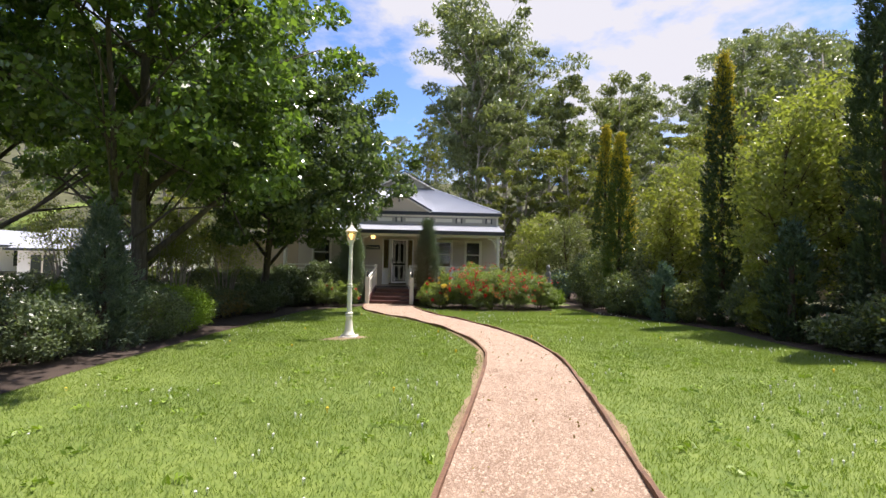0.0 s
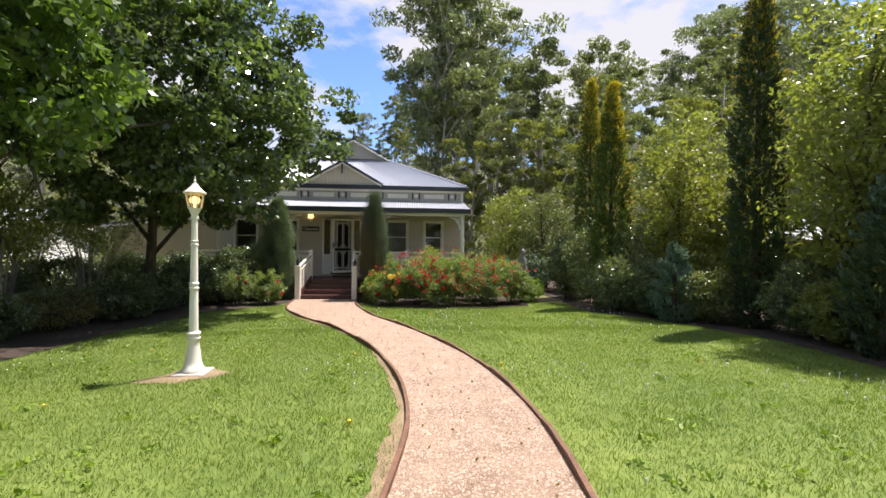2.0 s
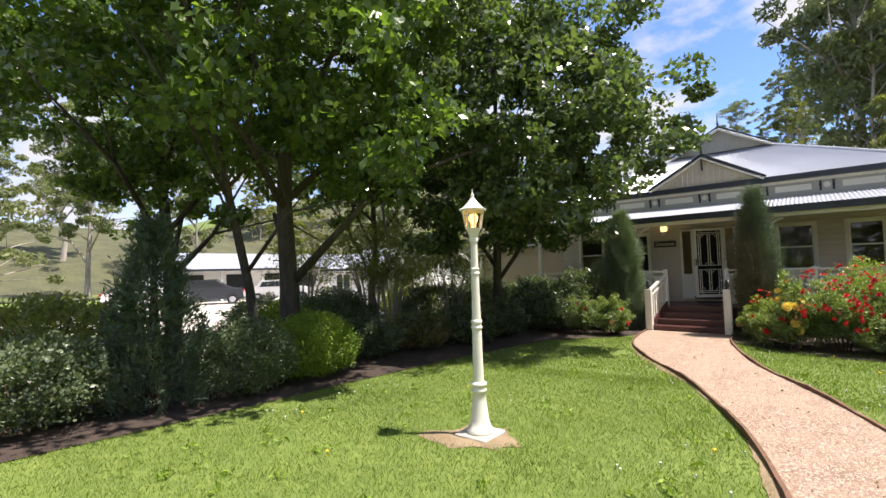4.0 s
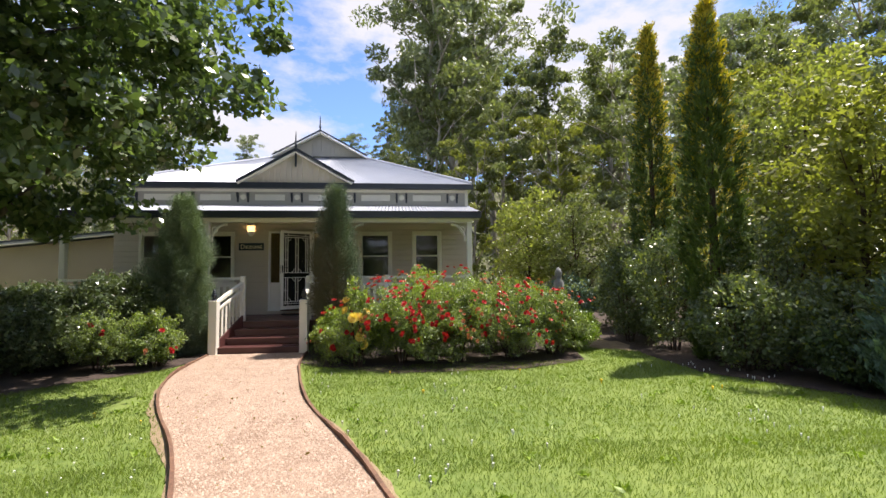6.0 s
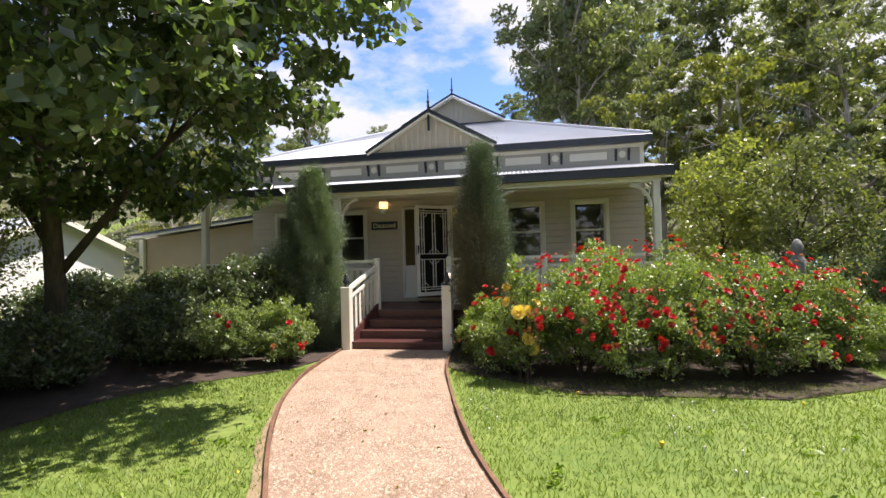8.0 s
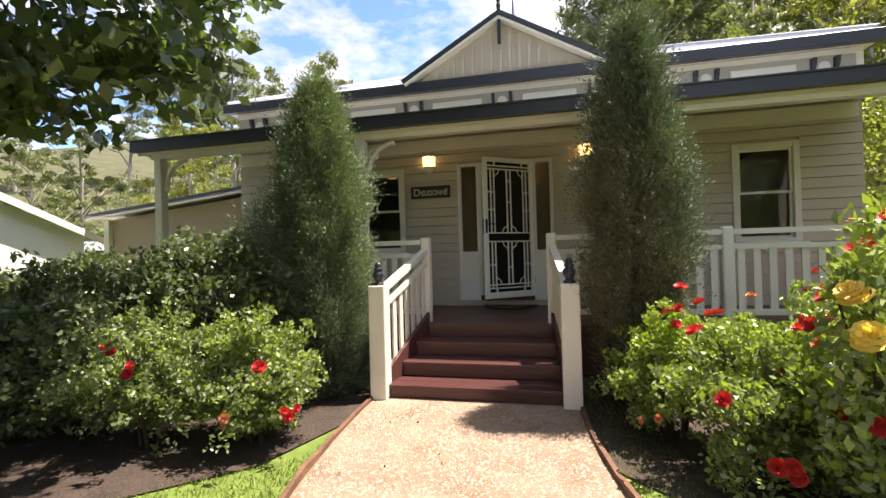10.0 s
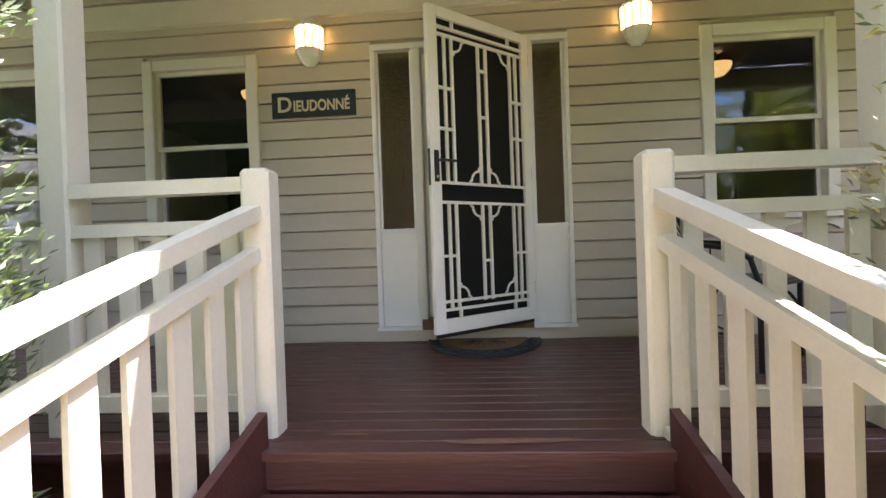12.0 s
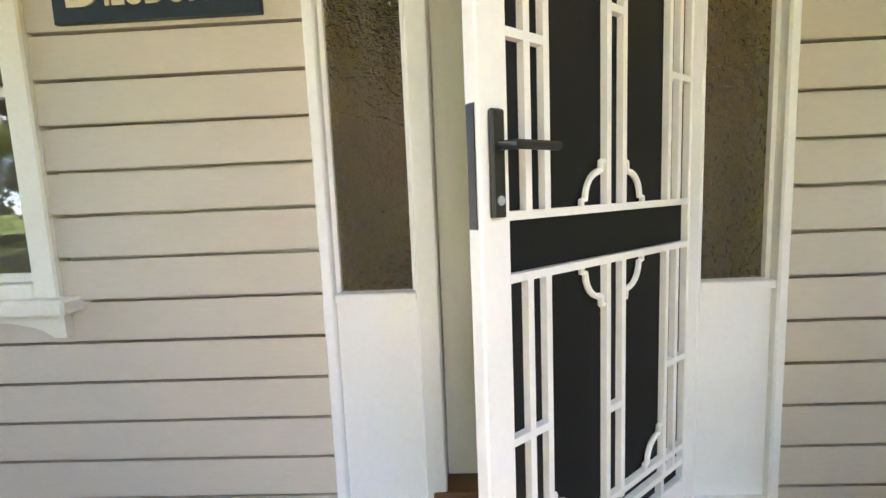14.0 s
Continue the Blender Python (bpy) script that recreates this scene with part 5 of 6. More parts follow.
def shrub(name, at, radii, leaf, seed, n=6000, size=0.06, label="", second=None, share=0.3, lift=0.35, category="shrub", group="garden shrubs", ragged=0.35, per=22):
    rng = np.random.default_rng(seed)
    x, y = at
    t = thing(name, (x, y, gz(x, y)), label, category, group)
    rx, ry, h = radii
    for i in range(5):
        a = i * 1.26 + rng.uniform(0, 0.5)
        q = rng.uniform(0.3, 0.8)
        g = Geo().tube([(0.06 * math.cos(a), 0.06 * math.sin(a), -0.05), (rx * q * 0.5 * math.cos(a), ry * q * 0.5 * math.sin(a), h * 0.45), (rx * q * math.cos(a), ry * q * math.sin(a), h * 0.8)], [0.018, 0.012, 0.004], 5)
        part("stem", g, M_TWIG, t)
    nc = n // per
    d = rng.normal(size=(nc, 3))
    d /= np.linalg.norm(d, axis=1)[:, None]
    f = np.array([1 - ragged * 0.5 + ragged * noise.noise(Vector(v) * 2.6 + Vector((seed * 1.7, 0, 0))) for v in d]) * rng.uniform(0.5, 1, nc) ** 0.45
    c = d * f[:, None] * np.array([rx, ry, h * 0.52]) + np.array([0, 0, h * 0.50])
    c[:, 2] = np.maximum(c[:, 2], 0.06 + rng.uniform(0, 0.15, nc))
    pts = clumps(rng, c, per, (0.13 - 0.06 * ragged) * (rx + ry + h) / 3 + 0.03, 0.8)
    pts[:, 2] = np.maximum(pts[:, 2], 0.015)
    out = (pts - np.array([0, 0, h * 0.4])) / np.array([rx, ry, h * 0.55])
    sel = (rng.uniform(size=len(pts)) < share * np.clip(0.2 + pts[:, 2] / h * 1.4, 0, 2)) if second else np.zeros(len(pts), bool)
    for nm, mask, m in (("foliage", ~sel, leaf), ("young_foliage", sel, second)):
        if mask.sum():
            part(nm, leaves(nm, pts[mask], size, m, rng, 0.55, out[mask] * 0.5, 0, lift), m, t)
    return t, f


def bloom_mesh(name, material, r=0.045):
    g = Geo()
    rng = np.random.default_rng(8)
    for ring, (k, rad, up) in enumerate(((6, 1.0, 0.25), (5, 0.72, 0.55), (4, 0.42, 0.8))):
        for i in range(k):
            a = 2 * math.pi * (i + 0.5 * ring) / k
            d, s = np.array([math.cos(a), math.sin(a), 0]), np.array([-math.sin(a), math.cos(a), 0])
            up_v = np.array([0, 0, 1.0])
            tip = d * rad * r + up_v * up * r
            g.add([up_v * 0.0, tip * 0.6 + s * rad * r * 0.6 - up_v * 0.1 * r, tip * 1.0 + s * rad * r * 0.3, tip - s * rad * r * 0.3, tip * 0.6 - s * rad * r * 0.6 - up_v * 0.1 * r], [(0, 1, 2, 3, 4)])
    me = bpy.data.meshes.new(name)
    me.from_pydata(g.v, [], g.f)
    me.materials.append(material)
    return me


M_FADED = mat("faded_petal", (0.42, 0.10, 0.06), 0.6, col2=(0.55, 0.26, 0.15), scale=20, rand=0.5, translucent=0.2)
FADED = bloom_mesh("faded_rose_bloom", M_FADED, 0.028)
RED = bloom_mesh("rose_bloom", M_PETAL, 0.036)
YELLOW = bloom_mesh("yellow_rose_bloom", M_YPETAL, 0.06)


def blooms(t, radii, n, rng, me=None, name="bloom", toward=(-0.15, -1, 0.3), size=1.0):
    """Flowers on the outside of a bush, most on its sunny open side."""
    rx, ry, h = radii
    w = Vector(toward).normalized()
    made = 0
    while made < n:
        d = Vector(rng.normal(size=3)).normalized()
        if d.z < -0.35 or d.dot(w) < rng.uniform(-0.5, 0.9):
            continue
        for k in range(rng.integers(1, 4)):
            j = Vector(rng.normal(size=3)) * 0.05
            ob = new(name, me or RED)
            ob.parent = t
            ob.location = Vector((d.x * rx, d.y * ry, h * 0.5 + d.z * h * 0.52)) * 1.0 + j
            ob.rotation_mode = "QUATERNION"
            ob.rotation_quaternion = (d + j * 4 + Vector((0, 0, 0.4))).to_track_quat("Z", "Y")
            s = rng.uniform(0.7, 1.25) * size
            ob.scale = (s, s, s)
            made += 1


def rose(at, radii, seed, n, label, flowers, young=0.35, size=0.040):
    t, _ = shrub("rose_bush", at, radii, L_ROSE, seed, int(n * 2.0), size, label, L_ROSEY, young, category="rose bush", group="rose bushes", ragged=0.95, per=30)
    blooms(t, radii, int(flowers * (1.7 if flowers > 30 else 0.9)), np.random.default_rng(seed + 100))
    blooms(t, radii, int(flowers * (1.2 if flowers > 30 else 0.3)), np.random.default_rng(seed + 200), FADED, "faded_bloom", (0, -1, 0.1))
    return t


rose((1.95, 17.15), (0.85, 0.75, 1.05), 41, 17000, "leafy rose bush with scattered red blooms beside the path", 22, 0.45)
rose((2.75, 16.85), (0.95, 0.85, 1.55), 42, 19000, "dense rose bush covered in red blooms", 42)
rose((3.75, 16.75), (1.00, 0.90, 1.58), 43, 19000, "dense rose bush covered in red blooms", 44)
rose((4.75, 16.95), (0.95, 0.85, 1.45), 44, 17000, "spreading rose bush with red blooms", 34, 0.25)
rose((5.65, 17.35), (0.85, 0.80, 1.28), 45, 15000, "rose bush with red blooms at the bed's end", 24, 0.25)
rose((3.4, 17.9), (1.30, 0.80, 1.75), 46, 19000, "tall yellow-green rose bush below the verandah", 14, 0.75)
rose((5.0, 18.2), (1.20, 0.80, 1.55), 47, 15000, "tall yellow-green rose bush below the verandah", 8, 0.7)
rose((1.45, 17.75), (0.55, 0.45, 1.0), 48, 9000, "young yellow-green rose bush beside the newel", 5, 0.8)
shrub("rounded_shrub", (6.35, 17.9), (0.55, 0.5, 0.85), L_BOX, 49, 9000, 0.04, "small rounded light green shrub")
tt, _ = shrub("yellow_rose", (2.02, 16.5), (0.30, 0.28, 1.45), L_ROSE, 50, 3000, 0.055, "tall rose with pale yellow blooms", L_ROSEY, 0.4, category="rose bush", group="rose bushes")
blooms(tt, (0.26, 0.24, 1.42), 12, np.random.default_rng(150), YELLOW, "yellow_bloom", (-0.2, -1, 0.8), 1.15)
# bed between the big tree and the steps
rose((-1.55, 17.2), (0.62, 0.60, 0.95), 51, 15000, "small rose bush with a few red blooms beside the path", 5, 0.35)
rose((-2.35, 17.0), (0.70, 0.6, 1.05), 52, 12000, "loose leafy rose bush with few red blooms", 4, 0.2)
shrub("camellia", (-2.75, 18.2), (1.1, 0.8, 1.75), L_SHRUB, 53, 20000, 0.07, "dark glossy camellia bush beside the verandah")
shrub("camellia", (-4.2, 18.1), (1.1, 0.9, 1.55), L_SHRUB, 54, 18000, 0.07, "dark glossy camellia bush beside the verandah")
shrub("camellia", (-3.4, 17.0), (0.9, 0.75, 1.15), L_SHRUB, 55, 15000, 0.065, "low dark glossy shrub in the bed")
shrub("camellia", (-5.6, 17.6), (1.1, 1.0, 1.5), L_SHRUB, 56, 14000, 0.07, "dark glossy shrub under the tree")
shrub("low_shrub", (-3.9, 14.3), (0.9, 0.85, 0.95), L_SHRUB, 57, 12000, 0.06, "low dark shrub along the bed")
shrub("low_shrub", (-4.4, 13.0), (0.9, 0.85, 0.9), L_BRONZE, 58, 9000, 0.05, "low reddish-brown shrub along the bed", L_SHRUB, 0.6)
shrub("low_shrub", (-4.0, 15.6), (0.9, 0.8, 1.0), L_SHRUB, 59, 12000, 0.06, "low dark shrub along the bed")
shrub("low_shrub", (-4.6, 11.7), (0.9, 0.8, 0.85), L_SHRUB, 60, 10000, 0.055, "low dark shrub along the bed")
shrub("clipped_ball", (-3.85, 9.9), (0.82, 0.80, 1.0), L_BOX, 61, 24000, 0.035, "rounded clipped golden-green shrub in bed", category="clipped shrub", ragged=0.12, per=14)
shrub("clipped_ball", (-3.65, 8.75), (0.75, 0.65, 1.0), L_SHRUB, 62, 20000, 0.035, "rounded clipped dark green shrub in bed", category="clipped shrub", ragged=0.15, per=14)
shrub("low_shrub", (-3.9, 6.6), (0.85, 0.9, 0.95), L_SHRUB, 63, 14000, 0.05, "low dark shrub along the bed")
shrub("low_shrub", (-4.1, 5.0), (0.95, 0.9, 1.0), L_SHRUB, 64, 14000, 0.05, "low dark shrub along the bed", L_BRONZE, 0.25)
for k, (x, y, w, h, m) in enumerate(((-6.3, 12.2, 1.2, 1.3, L_SHRUB), (-6.5, 10.9, 1.0, 1.1, L_BOX), (-6.2, 15.6, 1.2, 1.4, L_SHRUB), (-6.4, 7.2, 1.3, 1.4, L_LIGHT), (-8.5, 11.8, 1.3, 1.2, L_SHRUB), (-9.3, 14.4, 1.3, 1.3, L_SHRUB), (-8.3, 16.8, 1.3, 1.4, L_LIGHT), (-7.5, 19.0, 1.4, 1.3, L_SHRUB), (-6.8, 5.2, 1.3, 1.5, L_SHRUB), (-9.6, 8.0, 1.4, 1.2, L_LIGHT))):
    shrub("shrub", (x, y), (w, w, h), m, 70 + k, 9000, 0.07, "leafy green shrub at the back of the bed")


def stem_clump(at, seed, h, label):
    """Many thin pale stems with an airy crown."""
    rng = np.random.default_rng(seed)
    x, y = at
    t = thing("crape_myrtle", (x, y, gz(x, y)), label, "small tree", "small trees")
    ends = []
    for i in range(12):
        a = i * 0.52 + rng.uniform(0, 0.4)
        q = rng.uniform(0.5, 1.0)
        e = (q * 0.9 * math.cos(a), q * 0.9 * math.sin(a), h * rng.uniform(0.75, 1))
        g = Geo().tube([(0.12 * math.cos(a), 0.12 * math.sin(a), -0.05), (e[0] * 0.4, e[1] * 0.4, h * 0.45), e], [0.03, 0.02, 0.005], 5)
        part("stem", g, M_GUM, t)
        ends += [Vector(e) * u + Vector(rng.normal(size=3)) * 0.2 for u in (0.7, 0.85, 1.0)]
    pts = clumps(rng, [tuple(e) for e in ends], 170, 0.45, 0.8)
    part("crown", leaves("crown", pts, 0.06, L_LIGHT, rng, 0.5), L_LIGHT, t)


stem_clump((-6.4, 13.4), 91, 2.9, "multi-stemmed pale crape myrtle in the bed")
stem_clump((-7.4, 16.3), 92, 2.8, "multi-stemmed pale crape myrtle in the bed")
stem_clump((-5.9, 13.7), 94, 2.7, "multi-stemmed pale crape myrtle in the bed")
stem_clump((-5.3, 15.4), 95, 2.5, "multi-stemmed pale crape myrtle in the bed")
stem_clump((-8.4, 12.8), 93, 3.0, "multi-stemmed pale crape myrtle in the bed")


# mixed border beyond the right-hand lawn
def airy_tree(at, seed, h, r, leaf, label, n=8500, size=0.105):
    rng = np.random.default_rng(seed)
    x, y = at
    t = thing("small_tree", (x, y, gz(x, y)), label, "small tree", "border trees")
    g = Geo()
    ends = limbs(g, rng, (0, 0, 0), (rng.normal() * 0.2, rng.normal() * 0.2, h * 0.85), 0.07, r, 16, 1.0, 0.15, 6)
    part("trunk", g, M_TWIG, t)
    extra = ellipsoid_shell(rng, 70, (0, 0, h * 0.58), (r, r, h * 0.43), 0.5)
    cs = np.concatenate([np.array([tuple(e) for e in ends]), extra])
    pts = clumps(rng, cs, n // len(cs), 0.34, 0.8)
    part("crown", leaves("crown", pts, size, leaf, rng, 0.5), leaf, t)


for k, (x, y, h, r, m) in enumerate(((10.7, 9.9, 6.0, 1.5, L_LIGHT), (9.4, 10.1, 5.6, 1.25, L_LIGHT), (10.2, 13.6, 3.2, 1.0, L_WOOD2), (10.4, 11.2, 5.0, 1.4, L_LIGHT), (10.9, 17.0, 6.2, 1.3, L_LIGHT), (9.6, 14.9, 4.4, 1.1, L_WOOD2), (11.5, 18.0, 5.5, 1.7, L_WOOD), (12.5, 11.8, 7.0, 1.8, L_LIGHT), (11.6, 7.6, 7.0, 1.8, L_LIGHT), (12.6, 9.4, 8.0, 2.2, L_WOOD), (10.4, 5.8, 6.5, 1.8, L_LIGHT), (10.5, 20.5, 5.0, 1.5, L_WOOD), (15.0, 13.0, 8.0, 2.0, L_WOOD2), (8.4, 22.5, 4.0, 1.4, L_WOOD), (10.3, 3.2, 7.0, 2.0, L_LIGHT), (7.0, 23.5, 4.2, 1.3, L_LIGHT))):
    airy_tree((x, y), 120 + k, h, r, m, "slender leafy tree in the mixed border")
for k, (x, y, w, h, m) in enumerate(((8.0, 15.3, 0.9, 1.5, L_SHRUB), (8.2, 17.4, 1.0, 2.6, L_SHRUB), (7.9, 18.6, 0.8, 2.4, L_SHRUB), (8.7, 14.3, 0.9, 1.4, L_SHRUB), (9.1, 15.7, 1.1, 2.8, L_SHRUB), (8.4, 13.9, 0.6, 0.9, L_CYPD), (8.9, 13.0, 0.8, 1.2, L_WOOD), (9.4, 11.0, 0.8, 1.4, L_SHRUB), (9.2, 10.2, 0.7, 1.1, L_LIGHT), (8.9, 8.0, 0.7, 0.7, L_SHRUB), (9.2, 7.0, 0.9, 1.2, L_SHRUB), (9.4, 5.5, 1.0, 1.3, L_SHRUB), (9.0, 20.6, 1.1, 2.0, L_SHRUB), (7.6, 21.5, 0.9, 1.6, L_BLUE), (9.9, 17.3, 1.2, 2.4, L_SHRUB), (10.6, 14.8, 1.2, 2.0, L_SHRUB), (10.3, 12.3, 1.1, 1.9, L_SHRUB), (10.4, 8.8, 1.1, 2.1, L_SHRUB), (9.3, 3.8, 1.0, 1.4, L_SHRUB), (10.6, 6.9, 1.2, 2.2, L_SHRUB), (6.3, 20.6, 0.7, 1.3, L_BLUE), (6.2, 22.5, 0.8, 1.5, L_LIGHT))):
    shrub("border_shrub", (x, y), (w, w, h), m, 160 + k, 8500, 0.07, "dense leafy shrub in the mixed border", L_LIGHT, 0.12)


def statue():
    g = Geo().lathe([(0.17, 0), (0.17, 0.5), (0.20, 0.52), (0.20, 0.58), (0.10, 0.62), (0.12, 0.8), (0.15, 1.0), (0.10, 1.2), (0.13, 1.35), (0.06, 1.42), (0.08, 1.5), (0.09, 1.58), (0.05, 1.68), (0.01, 1.71)], (0, 0, 0), 14)
    ob = part("statue", g, M_STONE, smooth=True)
    ob.location = (6.55, 19.4, gz(6.55, 19.4))
    tagged(ob, "weathered grey stone garden statue on plinth", "statue")


statue()


def small_shed():
    b = thing("garden_shed", (21, 20.5, gz(21, 20.5)), "tan garden shed with grey gable roof behind trees", "shed")
    part("wall", Geo().slab([(-2, 0, 0), (2, 0, 0), (2, 0, 2.3), (0, 0, 3.3), (-2, 0, 2.3)], 4, (0, 1, 0)), M_TAN, b)
    for s in (-1, 1):
        part("roof_sheet", corrugated([(s * 2.2, -0.2, 2.2), (s * 2.2, 4.2, 2.2), (0, 4.2, 3.35), (0, -0.2, 3.35)], 0.2, 0.015), M_ROOF, b)


small_shed()


# ---- wooded hills: tall gums and under-storey, a few built and the rest copied ----
def gum(name, seed, h, leaf, label, spread=0.24, lean=0.04, n_leaf=10000, base=0.42, size=0.40):
    rng = np.random.default_rng(seed)
    t = thing(name, (0, 0, 0), label, "tree", "woodland trees")
    g = Geo()
    ends = limbs(g, rng, (0, 0, -0.5), (h * lean * rng.normal(), h * lean * rng.normal(), h * 0.9), h * 0.014, h * spread, 17, 0.9, base, 7)
    part("trunk", g, M_GUM, t, "pale streaked gum bark", True)
    c = np.array([tuple(e) for e in ends])
    c = c + rng.normal(size=c.shape) * h * 0.02
    pts = clumps(rng, c, n_leaf // len(c), h * 0.045, 0.55)
    part("crown", leaves("crown", pts, size, leaf, rng, 0.38, None, 0.7), leaf, t, "hanging grey-green leaves")
    return t


kinds = [gum("gum_tree", 201, 25, L_GUM, "tall pale-trunked gum tree on the hillside"), gum("gum_tree", 202, 22, L_GUM, "tall pale-trunked gum tree on the hillside", 0.27, 0.05), gum("gum_tree", 203, 20, L_WOOD, "dense green gum tree on the hillside", 0.22, 0.03, 9000, 0.2),
         gum("woodland_tree", 204, 13, L_WOOD, "leafy olive-green woodland tree on the hill", 0.30, 0.03, 9000, 0.1, 0.28), gum("woodland_tree", 205, 11, L_WOOD2, "yellow-green woodland tree on the hill", 0.32, 0.03, 8000, 0.08, 0.26)]
spots = [(0, 4.6, 37.5, 1.0), (1, 7.5, 39.0, 1.05), (0, 10.5, 43, 0.95), (2, 5.0, 35.0, 0.7), (2, 12.5, 36.5, 0.85), (3, 2.2, 34.5, 0.55), (3, 8.5, 33.5, 0.9), (4, 11.5, 31.5, 0.9), (3, 14.5, 30.5, 0.95), (4, 6.3, 31.8, 0.75), (2, 17, 38, 0.9), (0, 21, 44, 0.8), (1, 26, 40, 0.75), (3, 19, 31, 1.0), (3, 17.5, 24.5, 0.8), (4, 15.5, 21.5, 0.75), (2, 23, 30, 0.8), (0, 29, 31, 0.8), (1, 33, 24, 0.8), (3, 20, 14.5, 0.7), (2, 27, 18, 0.75), (3, 17.5, 11, 0.85), (2, 23, 9, 0.8), (3, 18, 5, 0.8), (0, 30, 8, 0.8), (3, -4.5, 39, 0.45), (4, -8, 38, 0.5), (3, -12, 34, 0.7), (2, -14, 42, 0.7), (4, -17, 33, 0.75), (3, -22, 46, 0.8), (2, -30, 47, 0.7), (3, -40, 42, 0.9), (4, -42, 33, 0.9), (3, -44, 24, 0.95), (2, -46, 16, 0.8), (3, -42, 9, 0.9), (4, -32, 5, 0.8), (3, -24, 3.5, 0.9), (3, -19, 1.5, 0.8), (3, -16, 6, 0.65)]
# Unseen tree row behind the camera, added to darken reflections in the windows
for k in range(34):
    spots.append((2 + k % 3, -40 + 2.4 * k + 1.2 * math.sin(k * 2.7), -19 - 8 * abs(math.sin(k * 1.9)), 0.75))
used = set()
first = {}
rs = np.random.default_rng(77)
for k in range(150):
    u = rs.uniform()
    x, y = (rs.uniform(-60, 70), rs.uniform(48, 125)) if u < 0.72 else ((rs.uniform(34, 80), rs.uniform(-10, 60)) if u < 0.9 else (rs.uniform(-85, -50), rs.uniform(0, 60)))
    s = rs.uniform(0.75, 1.1)
    if y > 40 and -0.62 < x / (y - 10) < -0.03:
        s *= 0.42  # the hill is open and low behind the house's far side
    spots.append((int(rs.choice([0, 1, 2, 2, 3, 3, 4])), x, y, s))
for k, (kind, x, y, s) in enumerate(spots):
    m = pose(x, y, gz(x, y), 0, 0, float(rs.uniform(0, 360)))
    if kind not in used:
        used.add(kind)
        kinds[kind].matrix_basis = m
        first[kind] = (kinds[kind], s)
    else:
        o = copy_thing(kinds[kind], m)
        o.scale = (s, s, s * float(rs.uniform(0.92, 1.08)))
for o, s in first.values():
    o.scale = (s, s, s)


def understorey():
    """Bushes that close the woodland floor, plus an unseen band behind the camera."""
    rng = np.random.default_rng(78)
    n = 800
    x, y = rng.uniform(-60, 75, n), rng.uniform(33, 110, n)
    k = n // 4
    x[:k], y[:k] = rng.uniform(16, 60, k), rng.uniform(-12, 40, k)
    c = np.stack([x, y, ground_z(x, y) + rng.uniform(0.6, 3.0, n)], 1)
    # Unseen bushes behind the camera, added to fill window reflections
    back = n // 5
    c[-back:] = np.stack([rng.uniform(-38, 42, back), rng.uniform(-29, -18, back), rng.uniform(0.5, 4.5, back)], 1)
    d = rng.normal(size=(n, 200, 3))
    d /= np.linalg.norm(d, axis=2)[:, :, None]
    pts = (c[:, None, :] + d * (rng.uniform(0.3, 1, (n, 200, 1)) ** 0.5) * np.array([1.8, 1.8, 1.9])).reshape(-1, 3)
    tagged(part("undergrowth", leaves("undergrowth", pts, 0.34, L_WOOD, rng, 0.45), L_WOOD), "dense olive-green woodland undergrowth", "undergrowth", kind="stuff")


understorey()


# ---- grass, weeds, gravel ----
def grass():
    rng = np.random.default_rng(31)
    def blades(n, x0, x1, y0, y1, h, w, name):
        x, y = rng.uniform(x0, x1, n), rng.uniform(y0, y1, n)
        dirt = np.zeros(n, bool)
        for cx, cy, rx, ry in ((0.0, 9.1, 0.38, 0.32), (-0.55, 14.6, 0.2, 0.4), (2.15, 13.0, 0.12, 0.5), (7.25, 18.3, 0.6, 0.9)):
            dirt |= ((x - cx) / rx) ** 2 + ((y - cy) / ry) ** 2 < rng.uniform(0.4, 1.0, n)
        bare = 0.03 + rng.uniform(0, 0.10, n) * (np.sin(y * 1.7) * 0.4 + 0.6)
        onpath = (x > np.interp(y, ROW_Y, ROW_L) - bare) & (x < np.interp(y, ROW_Y, ROW_R) + bare)
        keep = ~dirt & ~onpath & (x > np.interp(y, BED_Y, BED_L)) & (x < np.interp(y, BEDR_Y, BEDR_X)) & ~((y > 17.3) & (x < 0.9)) & ~((y > 16.6) & (x > 1.4) & (x < 6.2))
        x, y = x[keep], y[keep]
        n = len(x)
        z = ground_z(x, y)
        tuft = np.array([noise.noise(Vector((a * 1.3, b * 1.3, 0))) for a, b in zip(x, y)]) if n < 900000 else 0
        hh = h * rng.uniform(0.5, 1.3, n) * (1 + 0.45 * tuft)
        a = rng.uniform(0, 2 * math.pi, n)
        lean = rng.normal(size=(n, 2)) * hh[:, None] * 0.55
        ca, sa = np.cos(a) * w / 2, np.sin(a) * w / 2
        v = np.stack([np.stack([x - ca, y - sa, z - 0.004], 1), np.stack([x + ca, y + sa, z - 0.004], 1), np.stack([x + lean[:, 0], y + lean[:, 1], z + hh], 1)], 1).reshape(-1, 3)
        tagged(new(name, fast_mesh(name, v, np.arange(3 * n).reshape(-1, 3), M_BLADE, 3)), "short bright green mown grass", "grass", kind="stuff")
    blades(480000, -3.2, 8.7, 0.5, 12.5, 0.032, 0.0065, "grass")
    blades(160000, -3.2, 8.7, 12.0, 18.8, 0.036, 0.009, "grass")


grass()


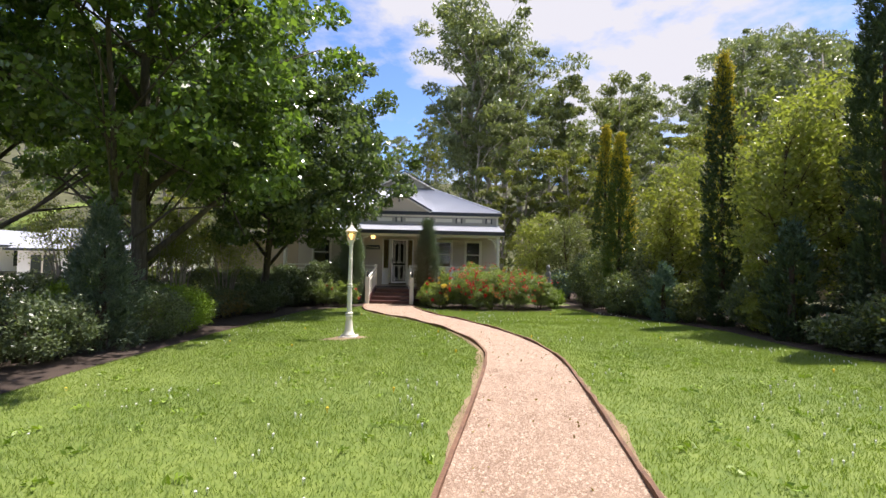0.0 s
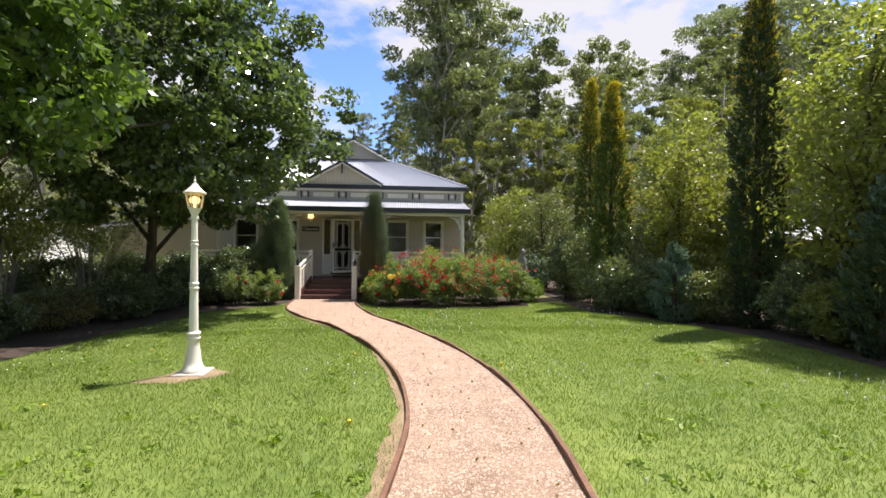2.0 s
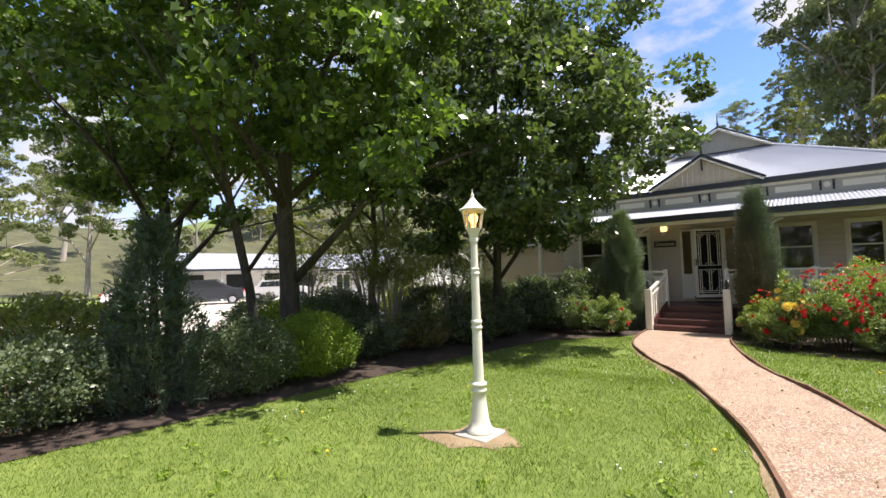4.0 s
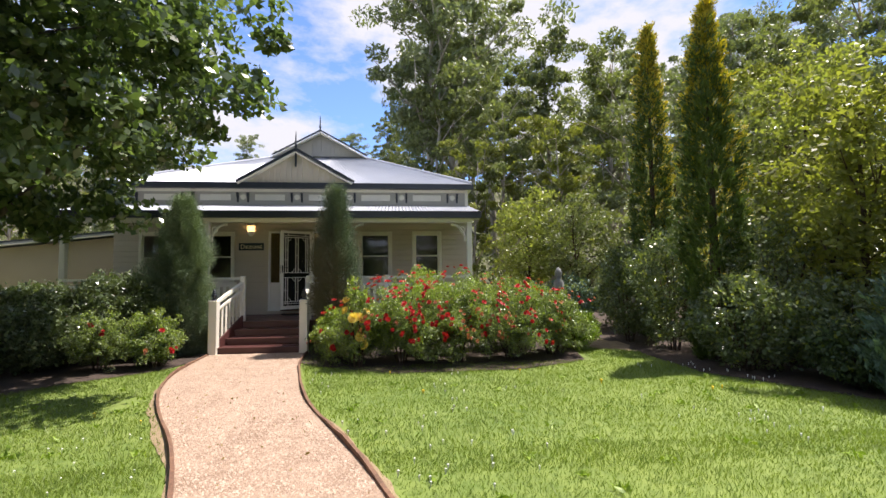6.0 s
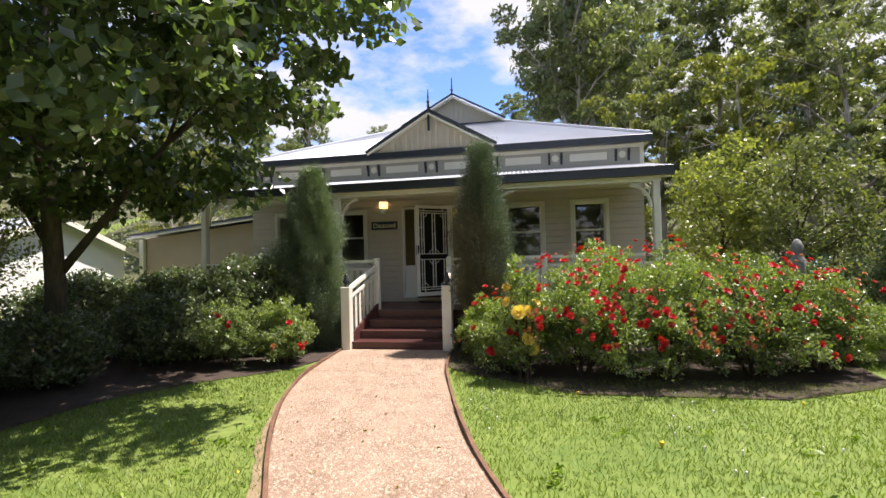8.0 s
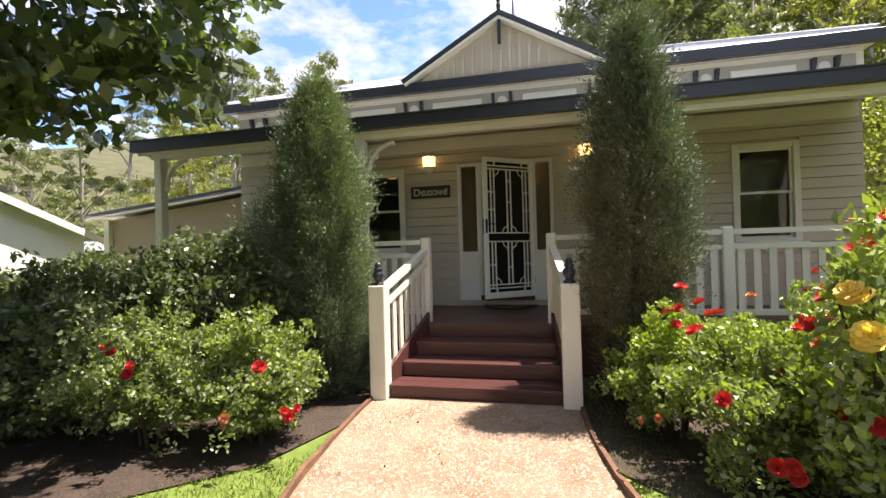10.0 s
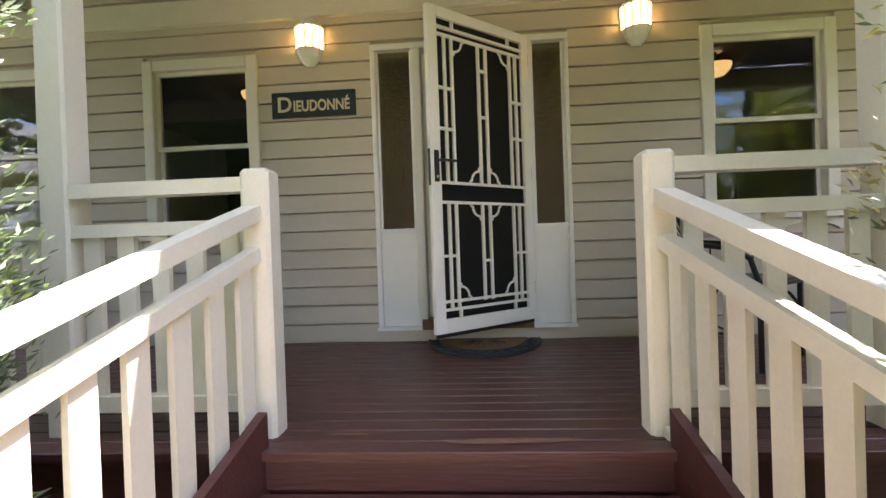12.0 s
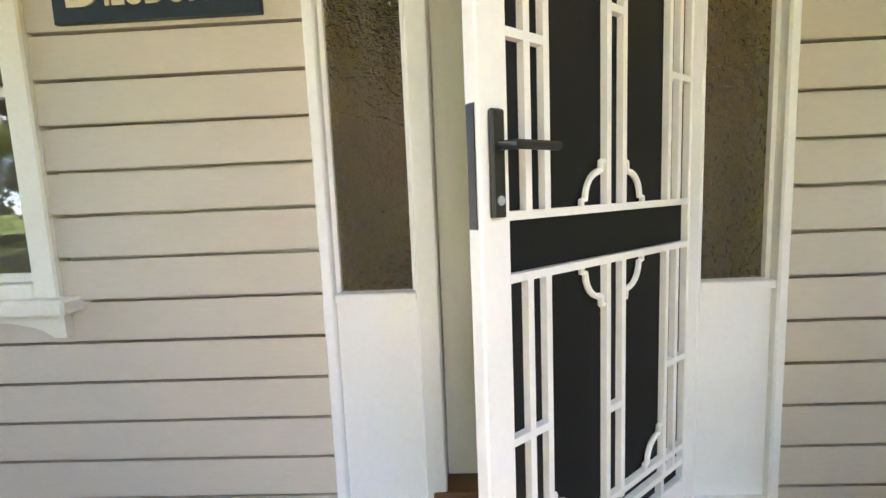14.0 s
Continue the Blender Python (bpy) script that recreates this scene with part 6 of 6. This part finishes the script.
def flecks(name, n, h, size, material, seed, label, box=(-2.8, 8.0, 1.5, 16)):
    rng = np.random.default_rng(seed)
    x, y = rng.uniform(box[0], box[1], n), rng.uniform(box[2], box[3], n)
    dens = np.array([noise.noise(Vector((a * 0.5, b * 0.5, seed))) for a, b in zip(x, y)])
    keep = ((x < np.interp(y, ROW_Y, ROW_L) - 0.1) | (x > np.interp(y, ROW_Y, ROW_R) + 0.1)) & (dens > 0.08)
    x, y = x[keep], y[keep]
    g = Geo()
    for a, b in zip(x, y):
        z = gz(a, b) + h * rng.uniform(0.7, 1.1)
        s = size * rng.uniform(0.7, 1.2)
        g.add([(a + s, b, z), (a, b + s, z), (a - s, b, z), (a, b - s, z), (a, b, z + s * 0.8), (a, b, z - h)], [(0, 1, 4), (1, 2, 4), (2, 3, 4), (3, 0, 4), (1, 0, 5), (3, 2, 5)])
    tagged(part(name, g, material), label, "flowers", kind="stuff")


flecks("clover_flowers", 1500, 0.05, 0.010, M_CLOVER, 3, "tiny white clover flowers in the grass")
flecks("dandelions", 45, 0.06, 0.016, M_DANDELION, 6, "small yellow dandelions in the grass")


def weeds():
    """Flat rosettes and taller tufts of broad blades in the lawn."""
    rng = np.random.default_rng(52)
    n = 420
    x, y = rng.uniform(-2.6, 7.8, n), rng.uniform(2.0, 15.5, n)
    keep = (x < np.interp(y, ROW_Y, ROW_L) - 0.15) | (x > np.interp(y, ROW_Y, ROW_R) + 0.15)
    keep &= (x > np.interp(y, BED_Y, BED_L) + 0.2) & (x < np.interp(y, BEDR_Y, BEDR_X) - 0.2)
    c = np.stack([x, y, ground_z(x, y) + 0.028], 1)[keep]
    per = 12
    pts = np.repeat(c, per, 0) + rng.normal(size=(len(c) * per, 3)) * np.array([0.035, 0.035, 0.006])
    part_mesh = leaves("lawn_weeds", pts, 0.055, L_BOX, rng, 0.4, None, 0, 0.35, 0.8)
    tagged(part("lawn_weeds", part_mesh, L_BOX), "broad-leaved weeds and tufts in the lawn", "weeds", kind="stuff")


weeds()


def fallen(name, n, size, material, seed, label):
    rng = np.random.default_rng(seed)
    y = rng.uniform(2, 18, n)
    l, r = np.interp(y, ROW_Y, ROW_L), np.interp(y, ROW_Y, ROW_R)
    x = l + (r - l) * rng.uniform(0.04, 0.96, n)
    pts = np.stack([x, y, ground_z(x, y) + 0.030], 1)
    tagged(part(name, leaves(name, pts, size, material, rng, 0.5, None, 0, 0, 0.3), material), label, "fallen leaves", kind="stuff")


fallen("fallen_leaves", 230, 0.032, L_BRONZE, 9, "dry brown leaves lying on the gravel")


def pebbles():
    rng = np.random.default_rng(14)
    n = 75000
    y = 1.8 + 16.4 * rng.uniform(0, 1, n) ** 1.0
    l, r = np.interp(y, ROW_Y, ROW_L), np.interp(y, ROW_Y, ROW_R)
    x = l + (r - l) * rng.uniform(0.015, 0.985, n)
    z = ground_z(x, y) + 0.022
    s = rng.uniform(0.004, 0.010, n)
    a = rng.uniform(0, 6.28, n)
    o = np.array([[1, 0, 0], [0, 1, 0], [-1, 0, 0], [0, -1, 0], [0.1, 0.1, 0.8]])
    c, sn = np.cos(a), np.sin(a)
    v = np.stack([np.stack([x + s * (c * p[0] - sn * p[1]) * 1.2, y + s * (sn * p[0] + c * p[1]), z + s * p[2] - 0.001], 1) for p in o], 1).reshape(-1, 3)
    f = np.array([[0, 1, 4], [1, 2, 4], [2, 3, 4], [3, 0, 4]])
    q = (np.arange(n)[:, None, None] * 5 + f[None]).reshape(-1, 3)
    tagged(new("gravel", fast_mesh("gravel", v, q, M_PEBBLE, 3)), "loose pinkish gravel stones", "gravel", kind="stuff")


pebbles()
